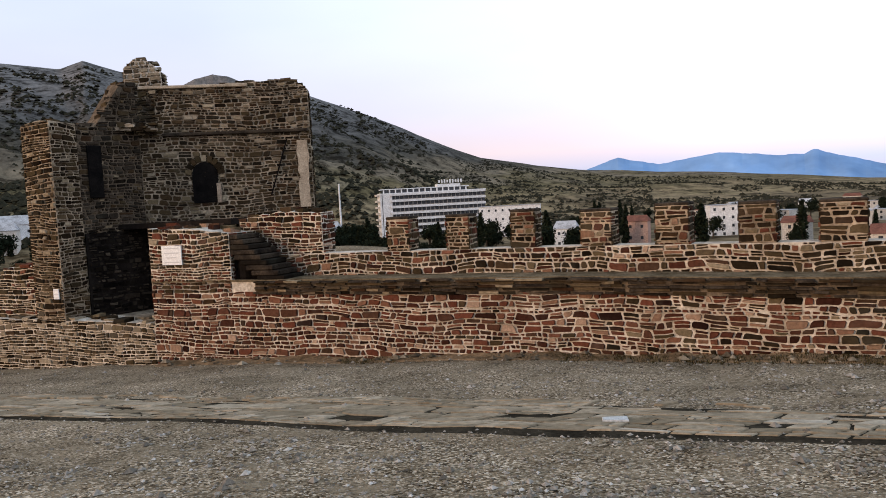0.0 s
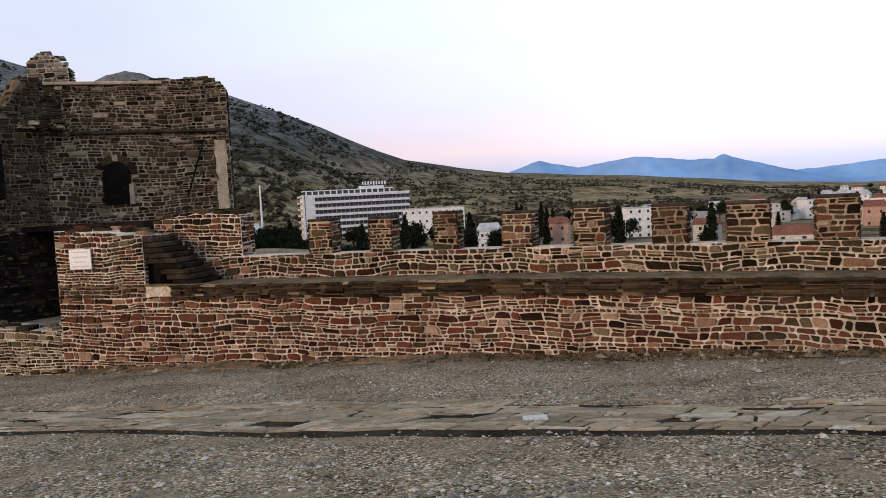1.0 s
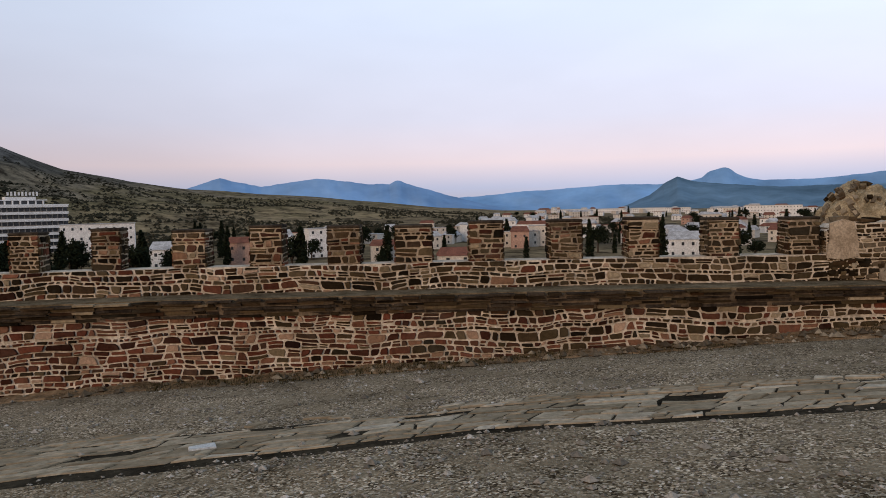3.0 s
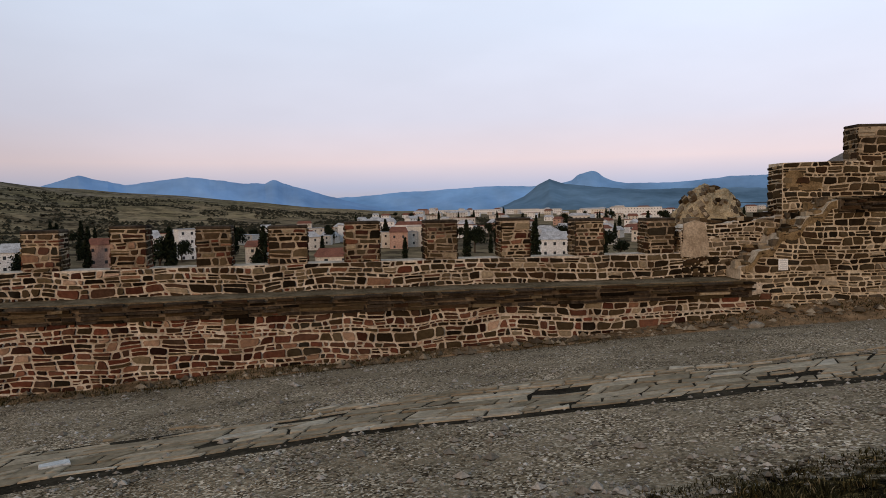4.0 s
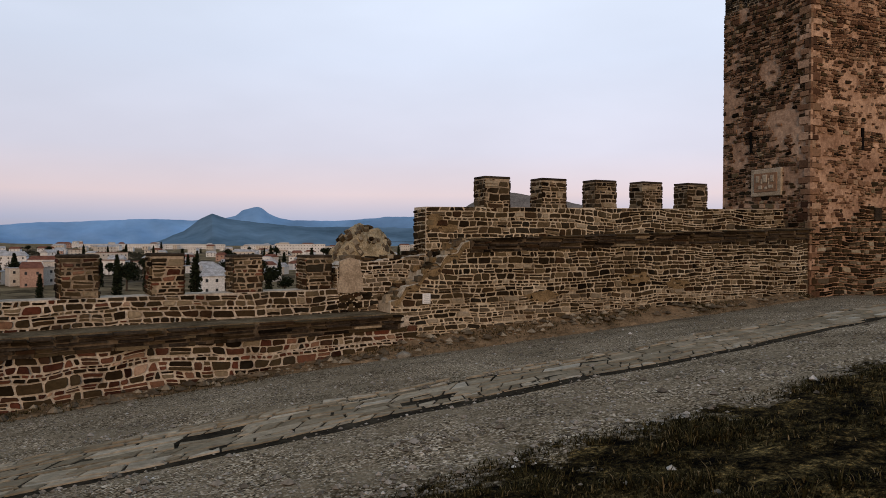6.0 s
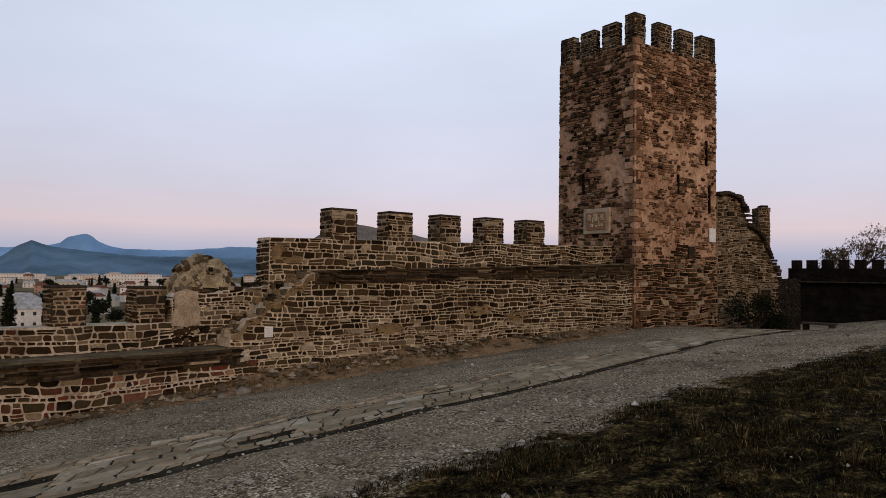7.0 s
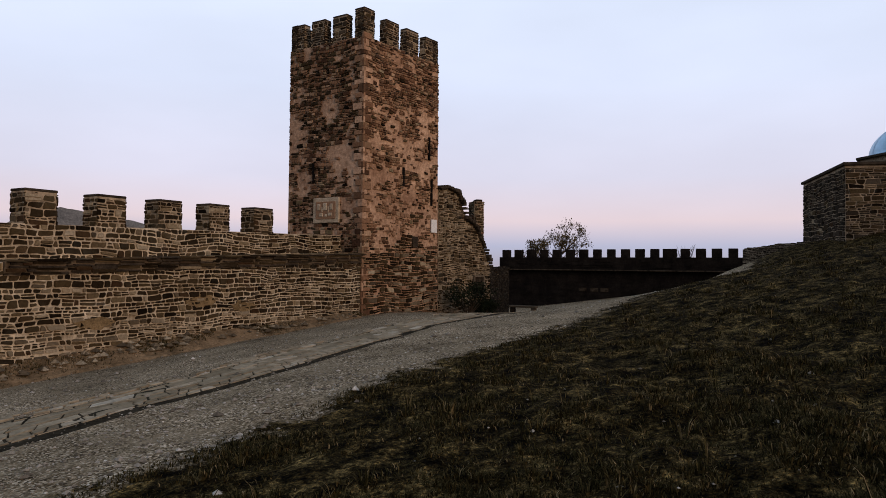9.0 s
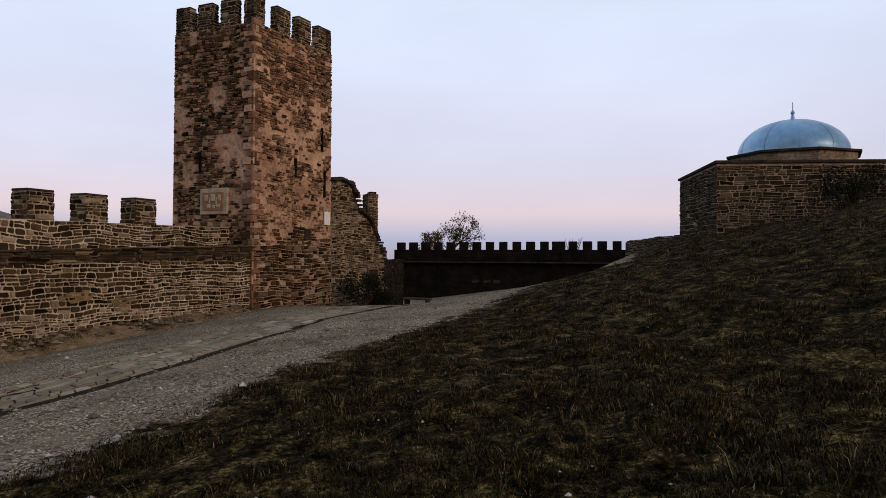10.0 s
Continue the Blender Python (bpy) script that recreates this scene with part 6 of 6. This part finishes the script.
def wall_gap(p):
    """Metres in front of the curtain wall's face."""
    best = 1e9
    for a, b in zip(FRONT[:-1], FRONT[1:]):
        d = b - a
        k = min(1, max(0, (p - a).dot(d) / d.length_squared))
        q = p - (a + d * k)
        side = -(q.x * -d.y + q.y * d.x)
        best = min(best, q.length if side > 0 else -q.length)
    return best


def bank_h(x):
    """Height of the earth heaped against the wall."""
    return max(0.05, 0.11 + 0.30 * smooth(12.5, 17, x) * (1 - 0.5 * smooth(20, 26, x)) + 0.07 * noise.noise((x * 0.7, 0, 5)) + 0.04 * noise.noise((x * 2.6, 0, 2)))


def bank_z(x, gap):
    h = bank_h(x)
    return h * max(0.0, 1 - gap / (0.35 + 1.5 * h)) ** 1.3


def earth_bank():
    """Washed-out earth and mortar heaped along the foot of the curtain."""
    vs, fs = [], []
    n, m = 320, 6
    for i in range(n + 1):
        s = 0.3 + 40.2 * i / n
        q = along(FRONT, s)
        e = (along(FRONT, s + 0.4) - along(FRONT, s - 0.3)).normalized()
        for j in range(m + 1):
            g = (0.35 + 1.5 * bank_h(q.x)) * j / m
            p = q - left_of(e) * (g - 0.02)
            vs.append(v3(p, ground_z(p.x, p.y) + bank_z(q.x, g) + 0.05 * noise.noise((p.x * 0.35, p.y * 0.35, 0)) + 0.02 * noise.noise((p.x * 1.3, p.y * 1.3, 3)) + 0.03 * noise.noise((p.x * 4, p.y * 4, 1)) * (j < m) + (0.012 if j < m else -0.03)))
    for i in range(n):
        for j in range(m):
            o = i * (m + 1) + j
            fs.append((o, o + 1, o + m + 2, o + m + 1))
    ob = part("earth_bank", mesh_from("earth_bank", vs, fs, M_BANK))
    tagged(ob, "reddish earth and crumbled mortar heaped against the wall foot", "earth", kind="structure")


M_BANK = rough_mat("red_earth", (0.09, 0.060, 0.032), (0.27, 0.18, 0.10), 1.5, bs=0.8)
earth_bank()
scatter_stones("gravel", "loose grey gravel stones on the road", 16000, lambda g: 0.008 + 0.022 * g.random() ** 2.5, lambda p, g: road_side(p.x, p.y) > -0.2 and wall_gap(p) > 0.1, 101, M_PEBBLE)
scatter_stones("chippings", "patches of coarse stone chippings on the gravel road", 2600, lambda g: 0.014 + 0.036 * g.random() ** 2.2, lambda p, g: road_side(p.x, p.y) > -0.1 and wall_gap(p) > 0.3 and p.length < 14 and noise.noise((p.x * 0.6, p.y * 0.9, 4.0)) + 0.5 * noise.noise((p.x * 1.9, p.y * 1.9, 4.0)) > 0.12, 102, M_PEBBLE)
scatter_stones("rubble", "scattered larger pale stones along the road", 320, lambda g: g.uniform(0.03, 0.08), lambda p, g: road_side(p.x, p.y) > 0 and wall_gap(p) > 0.05, 103, M_PEBBLE)
scatter_stones("rubble", "fallen stones at the foot of the curtain wall", 700, lambda g: 0.03 + 0.13 * g.random() ** 3, lambda p, g: 0.0 < wall_gap(p) < 0.55 and g.random() < 0.3 + 0.7 * smooth(8, 15, p.x), 104, M_STONE_PALE)
scatter_stones("rubble", "pale stones lying in the dry grass", 90, lambda g: 0.015 + 0.04 * g.random() ** 3, lambda p, g: road_side(p.x, p.y) < -0.3, 105, M_PEBBLE)


M_BOULDER = rough_mat("grey_boulder", (0.16, 0.14, 0.11), (0.30, 0.27, 0.21), 7.0)


def road_stones():
    rng = random.Random(131)
    for b, r, s in ((114.3, 33, 0.28), (114.8, 33.5, 0.2), (117.2, 31, 0.16), (63.8, 16.6, 0.17), (62.4, 16.2, 0.09), (-1.6, 16.6, 0.15), (-14, 17.9, 0.1)):
        p = bearing(b, r)
        bm = bmesh.new()
        bmesh.ops.create_icosphere(bm, subdivisions=2, radius=s)
        for v in bm.verts:
            v.co *= 1 + 0.35 * noise.noise(v.co * 4 / max(s, 0.1) * 0.3 + Vector((b, r, 0)))
            v.co.z *= 0.6
        me = bpy.data.meshes.new("boulder")
        bm.to_mesh(me)
        bm.free()
        me.materials.append(M_BOULDER)
        ob = part("boulder", me)
        ob.location = (p.x, p.y, ground_z(p.x, p.y) + s * 0.25)
        tagged(ob, "pale loose boulder lying beside the road", "stone", "loose boulders")


road_stones()


def grass():
    """Dry tufts over the slope and along the foot of the wall."""
    rng = random.Random(111)
    J = Joined()
    made = 0
    while made < 42000:
        b = rng.uniform(45, 145)
        r = 2.6 * math.exp(rng.random() * 2.75)
        p = bearing(b, r)
        rs = road_side(p.x, p.y)
        if rs > 0.15 or r > 42:
            continue
        cl = noise.noise((p.x * 0.9, p.y * 0.9, 6)) + 0.6 * noise.noise((p.x * 2.7, p.y * 2.7, 2))
        if rng.random() > 0.5 + cl * 0.9:
            continue
        made += 1
        z = ground_z(p.x, p.y) + 0.05 * noise.noise((p.x * 0.35, p.y * 0.35, 0)) + 0.02 * noise.noise((p.x * 1.3, p.y * 1.3, 3)) - 0.015
        if rs < 0:
            z += turf_lumps(p.x, p.y, rs)
        tall = rs < -0.6 and rng.random() < 0.0035
        tuft = not tall and rs < -0.1 and rng.random() < 0.22 * smooth(-0.1, 0.4, cl)
        k = 9 if tall else 16 if tuft else 4
        for _ in range(k):
            a = rng.random() * 6.3
            h = rng.uniform(0.09, 0.22) if tall else rng.uniform(0.03, 0.085) if tuft else rng.uniform(0.015, 0.05)
            w = rng.uniform(0.002, 0.005) * (1 + r * 0.06)
            d = Vector((math.cos(a), math.sin(a), 0))
            sd = Vector((-d.y, d.x, 0)) * w
            o = v3(p, z) + d * rng.uniform(0, 0.09 if tuft else 0.06)
            m_, e = o + d * h * 0.25 + Vector((0, 0, h * 0.7)), o + d * h * rng.uniform(0.5, 0.9) + Vector((0, 0, h))
            J.add([o - sd, o + sd, m_ + sd * 0.7, m_ - sd * 0.7, e], [(0, 1, 2, 3), (3, 2, 4)], 0 if tall or rng.random() < 0.6 else 1)
    ob = part("grass", J.mesh("grass", [M_GRASS_DRY, M_GRASS]))
    tagged(ob, "short dry autumn grass tufts on the slope", "grass", kind="stuff")


M_GRASS_DRY = stone_mat("dry_grass", [(0.0, (0.008, 0.0078, 0.003)), (0.5, (0.036, 0.032, 0.0125)), (0.85, (0.095, 0.072, 0.029)), (1.0, (0.24, 0.185, 0.10))], 20, (0.06, 0.045, 0.02), 0.2)
M_GRASS = stone_mat("green_grass", [(0.0, (0.007, 0.006, 0.002)), (0.7, (0.024, 0.02, 0.008)), (1.0, (0.06, 0.047, 0.02))], 20, (0.03, 0.025, 0.01), 0.2)
grass()


def verge():
    rng = random.Random(121)
    J = Joined()
    for _ in range(5200):
        s = rng.uniform(6, 41)
        d = abs(rng.gauss(0, 0.33))
        q = along(FRONT, s)
        e = (along(FRONT, s + 0.1) - q).normalized() if s < 40 else (FRONT[4] - FRONT[3]).normalized()
        p = q - left_of(e) * (0.06 + d)
        if noise.noise((s * 0.5, d, 3)) < -0.15:
            continue
        z = ground_z(p.x, p.y) + bank_z(p.x, 0.06 + d) - 0.01
        for _k in range(4):
            a, h, w_ = rng.random() * 6.3, rng.uniform(0.02, 0.085), rng.uniform(0.005, 0.009)
            dd = Vector((math.cos(a), math.sin(a), 0))
            sd = Vector((-dd.y, dd.x, 0)) * w_
            o = v3(p, z) + dd * rng.uniform(0, 0.05)
            J.add([o - sd, o + sd, o + dd * h * 0.5 + Vector((0, 0, h))], [(0, 1, 2)])
    ob = part("grass", J.mesh("grass", [M_GRASS_DRY]))
    tagged(ob, "dry grass verge along the foot of the wall", "grass", kind="stuff")


verge()
